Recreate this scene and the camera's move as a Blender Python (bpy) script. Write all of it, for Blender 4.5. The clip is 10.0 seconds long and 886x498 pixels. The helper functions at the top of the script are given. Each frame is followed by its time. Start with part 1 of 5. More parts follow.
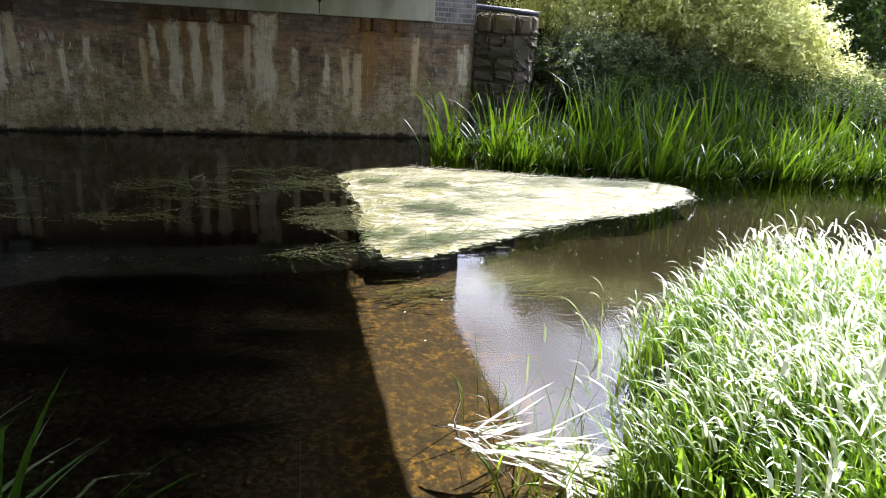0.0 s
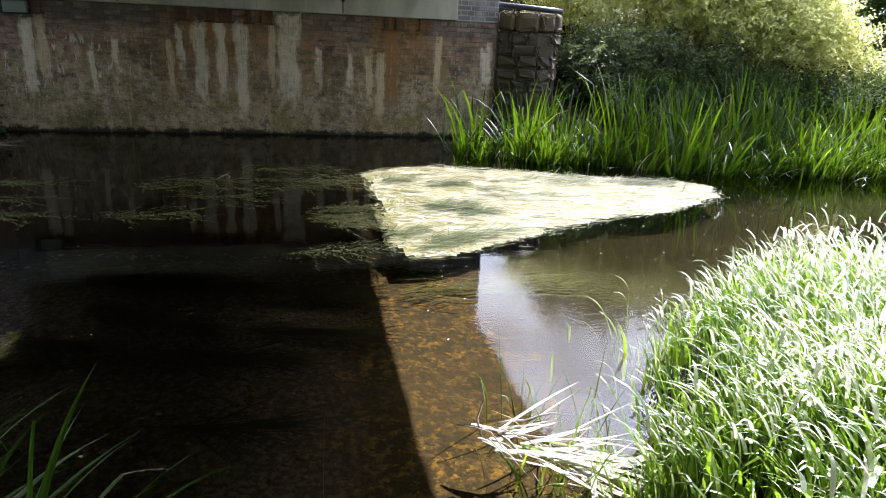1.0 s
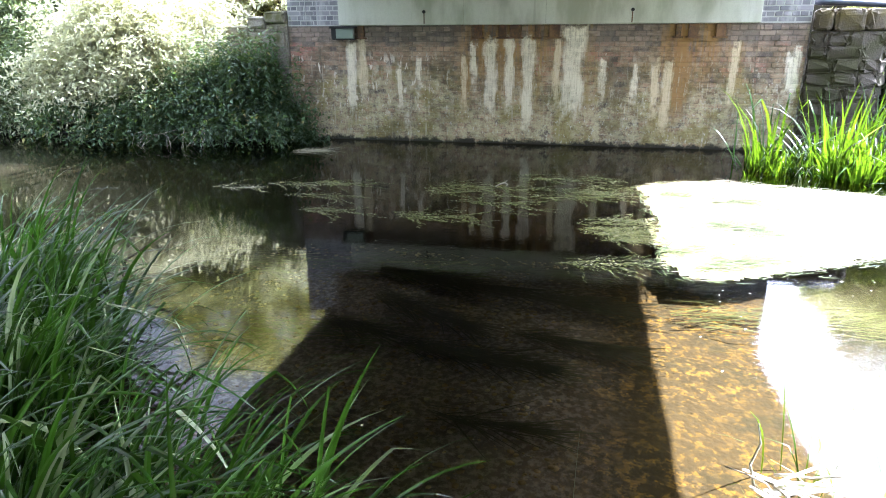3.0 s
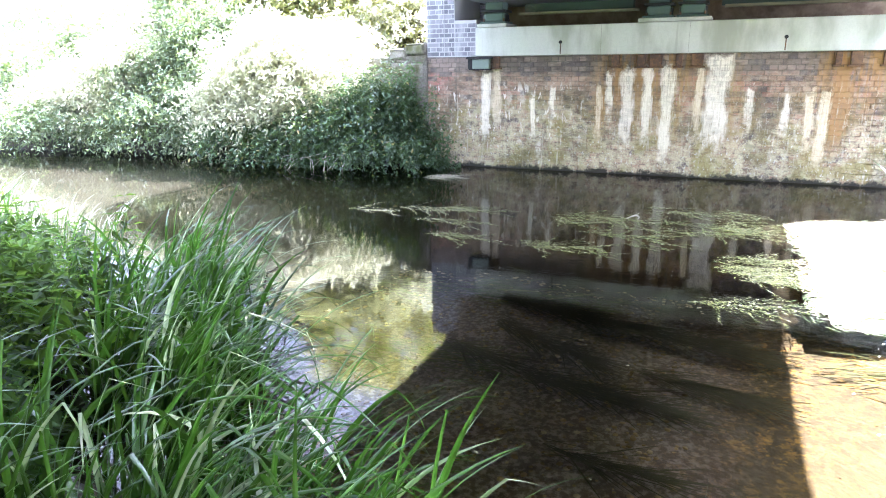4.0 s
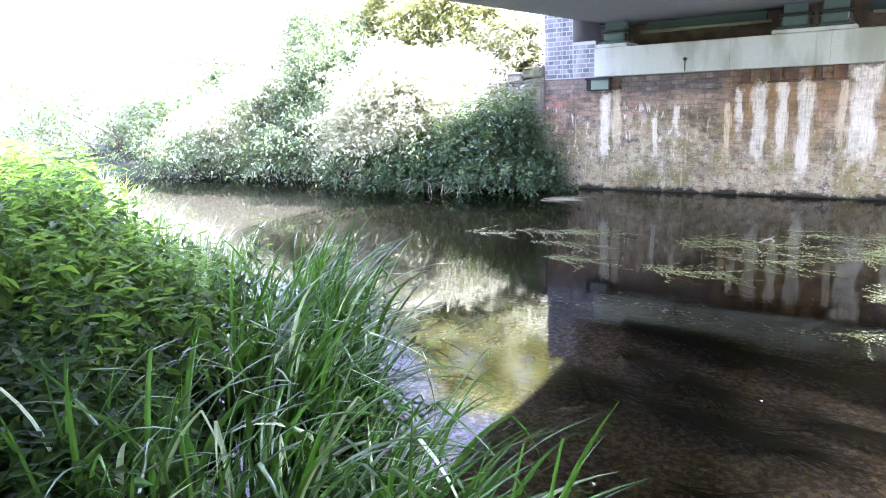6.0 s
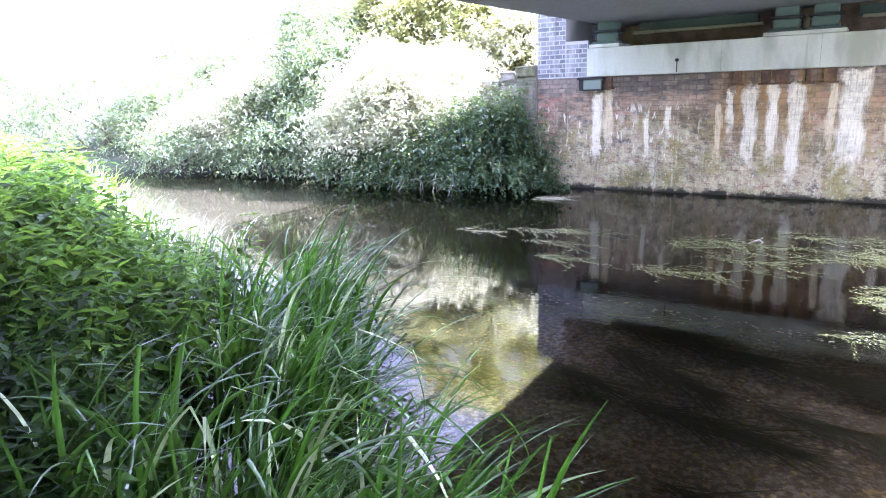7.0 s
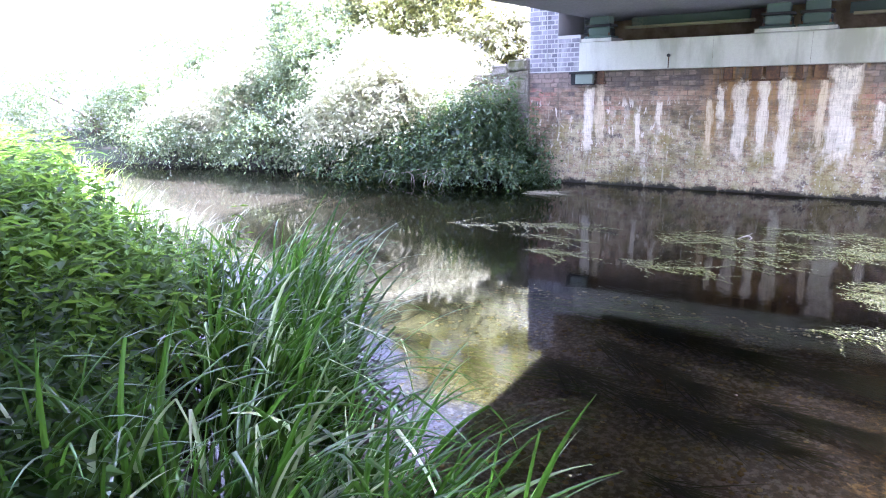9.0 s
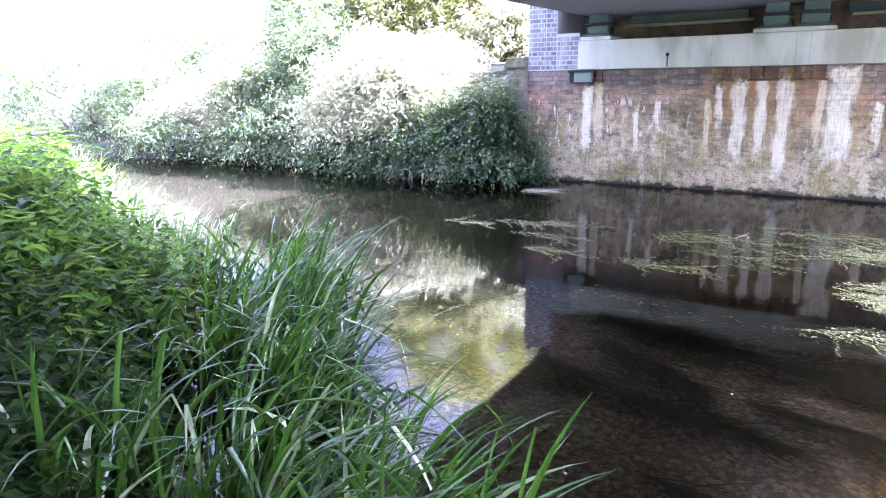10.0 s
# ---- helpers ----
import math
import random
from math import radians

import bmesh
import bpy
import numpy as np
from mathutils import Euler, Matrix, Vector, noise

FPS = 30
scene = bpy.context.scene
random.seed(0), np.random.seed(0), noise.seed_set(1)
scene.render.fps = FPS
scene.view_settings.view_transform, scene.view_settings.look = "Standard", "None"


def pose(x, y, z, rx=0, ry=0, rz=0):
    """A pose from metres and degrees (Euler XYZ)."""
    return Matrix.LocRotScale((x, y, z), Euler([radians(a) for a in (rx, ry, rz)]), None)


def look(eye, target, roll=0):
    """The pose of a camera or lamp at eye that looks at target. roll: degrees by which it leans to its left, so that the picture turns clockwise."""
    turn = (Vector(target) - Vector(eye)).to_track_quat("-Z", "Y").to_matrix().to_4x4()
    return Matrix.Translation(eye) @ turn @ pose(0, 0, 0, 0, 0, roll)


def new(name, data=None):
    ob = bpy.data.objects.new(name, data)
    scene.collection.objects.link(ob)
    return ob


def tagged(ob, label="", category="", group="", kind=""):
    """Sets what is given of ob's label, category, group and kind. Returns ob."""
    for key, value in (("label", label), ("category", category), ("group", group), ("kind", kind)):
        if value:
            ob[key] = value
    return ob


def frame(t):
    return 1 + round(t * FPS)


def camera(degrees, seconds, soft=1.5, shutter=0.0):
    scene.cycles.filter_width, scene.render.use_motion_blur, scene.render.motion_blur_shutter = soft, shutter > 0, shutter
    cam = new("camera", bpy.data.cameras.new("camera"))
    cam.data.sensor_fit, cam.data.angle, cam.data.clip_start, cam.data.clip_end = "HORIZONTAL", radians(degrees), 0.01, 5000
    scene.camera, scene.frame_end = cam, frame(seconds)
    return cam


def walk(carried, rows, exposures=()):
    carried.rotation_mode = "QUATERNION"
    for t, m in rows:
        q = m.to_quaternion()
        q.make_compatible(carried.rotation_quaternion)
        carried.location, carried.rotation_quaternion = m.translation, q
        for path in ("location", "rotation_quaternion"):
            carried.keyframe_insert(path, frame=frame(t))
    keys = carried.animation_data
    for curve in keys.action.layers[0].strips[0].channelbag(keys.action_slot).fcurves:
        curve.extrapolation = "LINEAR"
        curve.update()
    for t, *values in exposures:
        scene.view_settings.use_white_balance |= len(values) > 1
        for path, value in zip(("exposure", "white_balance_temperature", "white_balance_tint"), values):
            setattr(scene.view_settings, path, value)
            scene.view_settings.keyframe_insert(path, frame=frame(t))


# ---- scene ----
cam = camera(68.6, 10.0, soft=1.0)
PATH = [
    (0, (3.917, -10.633, 1.812), (4.405, -8.807, 1.16), 3.6),
    (0.5, (3.919, -10.622, 1.803), (4.388, -8.791, 1.149), 3.3),
    (1, (3.915, -10.621, 1.803), (4.336, -8.78, 1.145), 3.0),
    (1.5, (3.915, -10.621, 1.802), (4.216, -8.759, 1.138), 2.0),
    (2, (3.911, -10.609, 1.795), (3.988, -8.726, 1.125), 0.9),
    (2.5, (3.908, -10.601, 1.79), (3.768, -8.72, 1.125), -0.3),
    (2.7, (3.9085, -10.602, 1.791), (3.671, -8.728, 1.135), -0.17),
    (3.8, (3.911, -10.61, 1.796), (3.203, -8.835, 1.206), -1.2),
    (4, (3.911, -10.61, 1.796), (3.152, -8.847, 1.237), -0.8),
    (4.5, (3.909, -10.605, 1.792), (2.973, -8.915, 1.277), -1.6),
    (5, (3.907, -10.599, 1.788), (2.839, -8.979, 1.303), -2.6),
    (5.5, (3.909, -10.607, 1.794), (2.824, -8.997, 1.315), -3.2),
    (7, (3.91, -10.613, 1.797), (2.855, -8.985, 1.309), -2.2),
    (7.5, (3.907, -10.599, 1.788), (2.861, -8.967, 1.296), -2.3),
    (8, (3.906, -10.595, 1.786), (2.867, -8.96, 1.29), -2.0),
    (8.5, (3.906, -10.597, 1.787), (2.872, -8.96, 1.285), -1.8),
    (9, (3.907, -10.6, 1.789), (2.878, -8.962, 1.282), -1.6),
    (9.5, (3.907, -10.597, 1.787), (2.88, -8.958, 1.276), -1.3),
    (10, (3.907, -10.599, 1.788), (2.886, -8.959, 1.273), -1.1),
]
walk(cam, [(t, look(eye, target, roll)) for t, eye, target, roll in PATH],
     [(0.0, 1.50, 5780, 23), (1.0, 1.48, 5780, 23), (1.5, 1.72, 5700, 20), (2.5, 2.66, 5500, 19), (4.0, 4.62, 5150, 31), (5.5, 4.56, 5050, 38), (10.0, 4.47, 4930, 47)])

# ---- world and sun ----
SUN = Vector((0.74, 0.58, 1.0)).normalized()
world = bpy.data.worlds.new("sky")
scene.world = world
world.use_nodes = True
wt = world.node_tree
sky = wt.nodes.new("ShaderNodeTexSky")
sky.sky_type = "NISHITA"
sky.sun_disc = False
sky.sun_elevation = math.asin(SUN.z)
sky.sun_rotation = math.atan2(SUN.x, SUN.y)
sky.dust_density = 3.0
# broken white cloud in a flat layer, closing up towards the horizon
wc = wt.nodes.new("ShaderNodeTexCoord")
ws = wt.nodes.new("ShaderNodeSeparateXYZ")
wt.links.new(wc.outputs["Generated"], ws.inputs[0])


def sky_math(op, a, b):
    n = wt.nodes.new("ShaderNodeMath")
    n.operation = op
    for i, v in enumerate((a, b)):
        if hasattr(v, "is_output"):
            wt.links.new(v, n.inputs[i])
        else:
            n.inputs[i].default_value = v
    return n.outputs[0]


height = sky_math("MAXIMUM", ws.outputs[2], 0.06)
wx = wt.nodes.new("ShaderNodeCombineXYZ")
wt.links.new(sky_math("DIVIDE", ws.outputs[0], height), wx.inputs[0])
wt.links.new(sky_math("DIVIDE", ws.outputs[1], height), wx.inputs[1])
wx.inputs[2].default_value = 3.7
wn = wt.nodes.new("ShaderNodeTexNoise")
wn.inputs["Scale"].default_value, wn.inputs["Detail"].default_value, wn.inputs["Roughness"].default_value = 0.9, 6.0, 0.6
wt.links.new(wx.outputs[0], wn.inputs["Vector"])
wr = wt.nodes.new("ShaderNodeMapRange")
wr.interpolation_type = "SMOOTHSTEP"
wr.inputs[1].default_value, wr.inputs[2].default_value, wr.inputs[4].default_value = 0.46, 0.72, 0.95
wt.links.new(sky_math("ADD", sky_math("ADD", wn.outputs[0], 0.08), sky_math("MULTIPLY", sky_math("SUBTRACT", 0.75, ws.outputs[2]), 0.35)), wr.inputs[0])
wm = wt.nodes.new("ShaderNodeMix")
wm.data_type = "RGBA"
# cloud is brighter on the sun's side
wd = wt.nodes.new("ShaderNodeVectorMath")
wd.operation = "DOT_PRODUCT"
wd.inputs[1].default_value = SUN
wt.links.new(wc.outputs["Generated"], wd.inputs[0])
gain = sky_math("ADD", 1.0, sky_math("MULTIPLY", sky_math("POWER", sky_math("MAXIMUM", wd.outputs["Value"], 0.0), 4.2), 17.0))
wg = wt.nodes.new("ShaderNodeMix")
wg.data_type, wg.blend_type = "RGBA", "MULTIPLY"
wg.inputs[0].default_value = 1.0
wg.inputs[6].default_value = (6.4, 6.75, 6.85, 1)
wt.links.new(gain, wg.inputs[7])
wt.links.new(wg.outputs[2], wm.inputs[7])
wt.links.new(wr.outputs[0], wm.inputs[0])
wt.links.new(sky.outputs[0], wm.inputs[6])
wt.links.new(wm.outputs[2], wt.nodes["Background"].inputs[0])
wt.nodes["Background"].inputs[1].default_value = 0.05
lamp = bpy.data.lights.new("sun", "SUN")
lamp.energy, lamp.angle, lamp.color = 5.0, radians(0.5), (1.0, 0.95, 0.87)
sun = new("sun", lamp)
sun.matrix_world = look(SUN * 50, (0, 0, 0))

rng = np.random.default_rng(7)


# ---- materials ----
class Nodes:
    """Short hand for a node material."""

    def __init__(self, name):
        self.mat = bpy.data.materials.new(name)
        self.mat.use_nodes = True
        self.tree = self.mat.node_tree
        self.bsdf = self.tree.nodes["Principled BSDF"]
        self.out = self.tree.nodes["Material Output"]

    def node(self, kind, **values):
        n = self.tree.nodes.new("ShaderNode" + kind)
        for key, value in values.items():
            setattr(n, key, value)
        return n

    def link(self, a, b):
        self.tree.links.new(a, b)

    def put(self, socket, value):
        if hasattr(value, "is_output"):
            self.link(value, socket)
        elif isinstance(value, tuple) and len(value) == 3 and socket.type == "RGBA":
            socket.default_value = (*value, 1)
        else:
            socket.default_value = value

    def math(self, op, a, b=0.0, c=0.0, clamp=False):
        n = self.node("Math", operation=op, use_clamp=clamp)
        for i, v in enumerate((a, b, c)):
            self.put(n.inputs[i], v)
        return n.outputs[0]

    def mix(self, fac, a, b, blend="MIX"):
        n = self.node("Mix", data_type="RGBA", blend_type=blend)
        self.put(n.inputs[0], fac)
        self.put(n.inputs[6], a)
        self.put(n.inputs[7], b)
        return n.outputs[2]

    def ramp(self, value, low, high, a=0.0, b=1.0):
        n = self.node("MapRange", interpolation_type="SMOOTHSTEP")
        for i, v in enumerate((value, low, high, a, b)):
            self.put(n.inputs[i], v)
        return n.outputs[0]

    def place(self):
        return self.node("NewGeometry").outputs["Position"]

    def split(self, v):
        n = self.node("SeparateXYZ")
        self.link(v, n.inputs[0])
        return n.outputs

    def stretch(self, v, scale):
        n = self.node("Mapping")
        self.link(v, n.inputs[0])
        n.inputs["Scale"].default_value = scale
        return n.outputs[0]

    def noise(self, v, scale, detail=4.0, rough=0.55, warp=0.0):
        n = self.node("TexNoise")
        if v is not None:
            self.link(v, n.inputs["Vector"])
        n.inputs["Scale"].default_value = scale
        n.inputs["Detail"].default_value = detail
        n.inputs["Roughness"].default_value = rough
        n.inputs["Distortion"].default_value = warp
        return n.outputs[0]

    def bump(self, height, strength, distance):
        n = self.node("Bump")
        self.put(n.inputs["Strength"], strength)
        self.put(n.inputs["Distance"], distance)
        self.link(height, n.inputs["Height"])
        return n.outputs[0]

    def finish(self, color=None, rough=None, normal=None, metal=0.0, spec=None):
        if color is not None:
            self.put(self.bsdf.inputs["Base Color"], color)
        if rough is not None:
            self.put(self.bsdf.inputs["Roughness"], rough)
        if normal is not None:
            self.link(normal, self.bsdf.inputs["Normal"])
        if spec is not None:
            self.bsdf.inputs["Specular IOR Level"].default_value = spec
        self.bsdf.inputs["Metallic"].default_value = metal
        return self.mat


def leaf_material(name, dark, light, dry_or_glint=(0.30, 0.25, 0.10), dry_or_glint_share=0.03, rough=0.45, thin=0.35, glow=(0.36, 0.55, 0.05), spec=0.45):
    n = Nodes(name)
    geo = n.node("NewGeometry")
    rnd = geo.outputs["Random Per Island"]
    big = n.noise(geo.outputs["Position"], 1.7, 2)
    tone = n.mix(n.ramp(n.math("ADD", n.math("MULTIPLY", rnd, 0.6), n.math("MULTIPLY", big, 0.6)), 0.2, 0.95), dark, light)
    tone = n.mix(n.math("LESS_THAN", n.math("FRACT", n.math("MULTIPLY", rnd, 37.0)), dry_or_glint_share), tone, dry_or_glint)
    vein = n.noise(geo.outputs["Position"], 120.0, 2)
    n.finish(tone, rough, n.bump(vein, 0.15, 0.004), spec=spec)
    through_light = n.node("BsdfTranslucent")
    n.link(n.mix(0.55, tone, glow), through_light.inputs[0])
    both = n.node("MixShader")
    both.inputs[0].default_value = thin
    n.link(n.bsdf.outputs[0], both.inputs[1])
    n.link(through_light.outputs[0], both.inputs[2])
    n.link(both.outputs[0], n.out.inputs[0])
    return n.mat


def concrete_material(name, base=(0.55, 0.56, 0.50), stain=(0.30, 0.31, 0.25)):
    n = Nodes(name)
    p = n.place()
    big = n.noise(n.stretch(p, (1.0, 1.0, 0.35)), 2.2, 5)
    drip = n.noise(n.stretch(p, (9.0, 9.0, 0.6)), 1.5, 4)
    grain = n.noise(p, 60.0, 5)
    color = n.mix(n.ramp(big, 0.42, 0.68), base, stain)
    color = n.mix(n.ramp(drip, 0.58, 0.75, 0.0, 0.5), color, stain)
    color = n.mix(n.ramp(grain, 0.3, 0.8, 0.0, 0.25), color, (0.35, 0.35, 0.31))
    return n.finish(color, 0.85, n.bump(grain, 0.35, 0.006))


def stone_material(name, base, moss):
    n = Nodes(name)
    p = n.place()
    big = n.noise(p, 3.0, 6)
    grain = n.noise(p, 45.0, 5)
    color = n.mix(n.ramp(grain, 0.3, 0.75), base, tuple(c * 0.5 for c in base))
    color = n.mix(n.ramp(big, 0.42, 0.66), color, moss)
    return n.finish(color, 0.9, n.bump(n.math("ADD", grain, big), 0.6, 0.02))


def steel_material(name, base, worn, rough=0.4, spread=(0.55, 0.75)):
    n = Nodes(name)
    p = n.place()
    big = n.noise(p, 2.5, 6)
    grain = n.noise(p, 30.0, 4)
    color = n.mix(n.ramp(n.math("ADD", n.math("MULTIPLY", big, 0.7), n.math("MULTIPLY", grain, 0.3)), *spread), base, worn)
    return n.finish(color, n.ramp(grain, 0.3, 0.8, rough, rough + 0.25), n.bump(grain, 0.15, 0.004))


# Run-off streaks on the abutment: middle, top, foot and half width in metres.
WHITE = ((0.17, 1.61, 0.40, 0.075), (0.99, 1.21, 0.45, 0.045), (1.31, 1.32, 0.70, 0.05), (1.10, 0.44, 0.16, 0.065),
         (2.21, 1.51, 0.85, 0.055), (2.48, 1.60, 0.40, 0.10), (3.76, 1.80, 0.40, 0.165), (4.22, 1.30, 0.69, 0.055), (2.78, 1.66, 0.45, 0.07), (3.08, 1.62, 0.15, 0.105),
         (4.70, 1.25, 0.62, 0.055), (6.90, 1.43, 0.68, 0.10), (0.80, 1.20, 1.00, 0.055), (0.59, 1.20, 1.02, 0.045))
CREAM = ((0.36, 1.58, 0.50, 0.075), (3.52, 1.60, 0.50, 0.06), (2.05, 1.30, 0.45, 0.05), (5.00, 1.29, 0.40, 0.06),
         (5.18, 1.25, 0.18, 0.07), (6.09, 1.54, 0.48, 0.06))
RUST = ((2.06, 1.29, 0.52, 0.07), (2.36, 1.70, 1.0, 0.09), (5.35, 1.78, 0.36, 0.13), (5.73, 1.78, 1.1, 0.07), (2.65, 1.72, 1.15, 0.08))


def streaks(n, x, z, wob, rag, swell, rows):
    """Ragged upright stains that wander and swell on their way down: 0 to 1."""
    total = 0.0
    for mid, top, foot, half in rows:
        away = n.math("ABSOLUTE", n.math("SUBTRACT", n.math("ADD", x, wob), mid))
        away = n.math("DIVIDE", away, n.math("MULTIPLY", swell, half))
        core = n.ramp(away, 0.55, 1.2, 1.0, 0.0)
        ends = n.math("MULTIPLY", n.ramp(n.math("ADD", z, n.math("MULTIPLY", n.math("SUBTRACT", rag, 0.5), 0.7)), top - 0.06, top + 0.09, 1.0, 0.0), n.ramp(n.math("ADD", z, n.math("MULTIPLY", n.math("SUBTRACT", rag, 0.5), 0.9)), foot - 0.05, foot + 0.40))
        one = n.math("MULTIPLY", core, ends)
        total = one if isinstance(total, float) else n.math("MAXIMUM", total, one)
    return total


def brick_material(name, mortar=False, blue=False):
    n = Nodes(name)
    p = n.place()
    x, y, z = n.split(p)
    rnd = n.node("NewGeometry").outputs["Random Per Island"]
    own = n.node("ObjectInfo").outputs["Random"]
    mixed = n.math("FRACT", n.math("ADD", n.math("MULTIPLY", rnd, 7.3), n.math("MULTIPLY", own, 13.7)))
    grain = n.noise(p, 70.0, 5, 0.65)
    mid = n.noise(p, 9.0, 5, 0.6)
    big = n.noise(p, 1.6, 4)
    if blue:
        color = n.mix(mixed, (0.12, 0.115, 0.135), (0.27, 0.26, 0.285)) if not mortar else (0.43, 0.42, 0.41)
        bloom = n.ramp(n.noise(n.stretch(p, (3.0, 3.0, 1.2)), 1.6, 5, 0.65), 0.46, 0.68, 0.0, 0.55)
        color = n.mix(bloom, color, (0.50, 0.49, 0.49))
        color = n.mix(n.ramp(mid, 0.56, 0.75, 0.0, 0.4), color, (0.46, 0.45, 0.45))
        return n.finish(color, 0.7, n.bump(grain, 0.3, 0.005))
    if mortar:
        color = n.mix(mid, (0.15, 0.11, 0.083), (0.27, 0.205, 0.155))
    else:
        color = n.mix(mixed, (0.21, 0.14, 0.10), (0.43, 0.27, 0.185))
        patch = n.math("MULTIPLY", n.ramp(n.noise(p, 1.1, 3), 0.46, 0.60), n.math("MULTIPLY", n.ramp(z, 0.85, 1.15), n.ramp(z, 1.66, 1.56)))
        color = n.mix(n.math("MULTIPLY", patch, n.math("MULTIPLY", n.math("GREATER_THAN", mixed, 0.40), 0.85)), color, n.mix(grain, (0.34, 0.10, 0.085), (0.42, 0.20, 0.17)))
        color = n.mix(n.math("MULTIPLY", n.math("LESS_THAN", mixed, 0.15), 0.6), color, (0.13, 0.11, 0.12))
    # grey film everywhere, lime and lichen over the lower courses
    film = n.ramp(n.math("ADD", n.math("MULTIPLY", mid, 0.6), n.math("MULTIPLY", grain, 0.4)), 0.42, 0.62)
    color = n.mix(n.math("MULTIPLY", film, 0.56), color, (0.46, 0.37, 0.265))
    # grey band of courses under the beam
    band = n.ramp(n.math("ADD", z, n.math("MULTIPLY", n.math("SUBTRACT", mid, 0.5), 0.25)), 1.50, 1.62)
    color = n.mix(n.math("MULTIPLY", band, 0.65), color, n.mix(mixed, (0.12, 0.105, 0.10), (0.27, 0.225, 0.20)))
    low = n.ramp(n.math("ADD", z, n.math("MULTIPLY", n.math("SUBTRACT", big, 0.5), 1.6)), 1.35, 0.55)
    lichen = n.math("MULTIPLY", n.ramp(n.math("ADD", n.math("MULTIPLY", mid, 0.5), n.math("MULTIPLY", n.noise(p, 33.0, 4, 0.7), 0.5)), 0.40, 0.58), low)
    color = n.mix(n.math("MULTIPLY", lichen, 0.78), color, (0.60, 0.53, 0.33))
    olive = n.math("MULTIPLY", n.ramp(n.noise(p, 2.3, 4), 0.45, 0.64), n.ramp(z, 1.6, 0.8))
    color = n.mix(n.math("MULTIPLY", olive, 0.7), color, (0.24, 0.195, 0.05))
    flecks = n.math("MULTIPLY", n.ramp(n.noise(n.stretch(p, (1.0, 1.0, 0.7)), 21.0, 4, 0.7), 0.57, 0.66), n.ramp(z, 1.7, 0.6))
    color = n.mix(n.math("MULTIPLY", flecks, 0.85), color, (0.66, 0.62, 0.54))
    chips = n.ramp(n.noise(n.stretch(p, (9.0, 9.0, 24.0)), 1.0, 4, 0.7), 0.60, 0.68)
    color = n.mix(n.math("MULTIPLY", chips, n.ramp(z, 1.75, 0.9, 0.25, 0.8)), color, (0.52, 0.46, 0.38))
    pits = n.ramp(n.noise(n.stretch(p, (8.0, 8.0, 17.0)), 1.0, 4, 0.7), 0.40, 0.33)
    color = n.mix(n.math("MULTIPLY", pits, 0.45), color, (0.05, 0.042, 0.03))
    run = n.noise(n.stretch(p, (16.0, 16.0, 1.6)), 1.0, 6, 0.65)
    wob = n.math("ADD", n.math("MULTIPLY", n.math("SUBTRACT", n.noise(n.stretch(p, (2.6, 2.6, 2.4)), 1.0, 3, 0.6), 0.5), 0.07), n.math("MULTIPLY", n.math("SUBTRACT", n.noise(n.stretch(p, (30.0, 30.0, 3.0)), 1.0, 5, 0.75), 0.5), 0.13))
    swell = n.ramp(n.noise(n.stretch(p, (5.0, 5.0, 2.4)), 1.0, 3, 0.6), 0.30, 0.68, 0.65, 1.35)
    fibre = n.noise(n.stretch(p, (46.0, 46.0, 2.6)), 1.0, 5, 0.7)
    broken = n.noise(n.stretch(p, (13.0, 13.0, 3.0)), 1.0, 5, 0.7)
    veil = n.math("MULTIPLY", n.ramp(n.math("ADD", n.math("MULTIPLY", fibre, 0.7), n.math("MULTIPLY", grain, 0.3)), 0.34, 0.54, 0.42, 1.0), n.ramp(broken, 0.32, 0.48, 0.62, 1.0))
    # broad rusty wash under the two groups of corbels
    for lo, hi in ((1.95, 3.45), (4.95, 6.0)):
        wash = n.math("MULTIPLY", n.math("MULTIPLY", n.ramp(n.math("ADD", x, wob), lo - 0.15, lo + 0.3), n.ramp(n.math("ADD", x, wob), hi + 0.15, hi - 0.3)), n.math("MULTIPLY", n.ramp(z, 0.45, 1.5), n.ramp(run, 0.36, 0.6)))
        color = n.mix(n.math("MULTIPLY", wash, 0.85), color, n.mix(run, (0.22, 0.10, 0.035), (0.46, 0.27, 0.09)))
    halo = tuple((m + 0.03, t, f, h * 1.9) for m, t, f, h in WHITE + CREAM if 2.0 < m < 6.2)
    color = n.mix(n.math("MULTIPLY", n.math("MULTIPLY", streaks(n, x, z, wob, mid, swell, halo), n.ramp(run, 0.35, 0.6)), 0.6), color, (0.38, 0.25, 0.09))
    # soot and algae in blotches and courses
    soot = n.ramp(n.math("ADD", n.math("MULTIPLY", n.noise(n.stretch(p, (1.0, 1.0, 0.8)), 1.9, 5, 0.65), 0.6), n.math("MULTIPLY", n.noise(n.stretch(p, (3.0, 3.0, 12.0)), 1.6, 4, 0.7), 0.4)), 0.46, 0.58)
    color = n.mix(n.math("MULTIPLY", soot, n.ramp(z, 0.2, 0.9, 0.35, 0.5)), color, (0.040, 0.034, 0.020))
    veil = n.math("MULTIPLY", veil, n.ramp(soot, 0.0, 1.0, 1.0, 0.8))
    for rows, tint in ((RUST, (0.34, 0.19, 0.07)), (CREAM, (0.70, 0.58, 0.40)), (WHITE, (0.84, 0.76, 0.64))):
        color = n.mix(n.math("MULTIPLY", streaks(n, x, z, wob, mid, swell, rows), veil), color, tint)
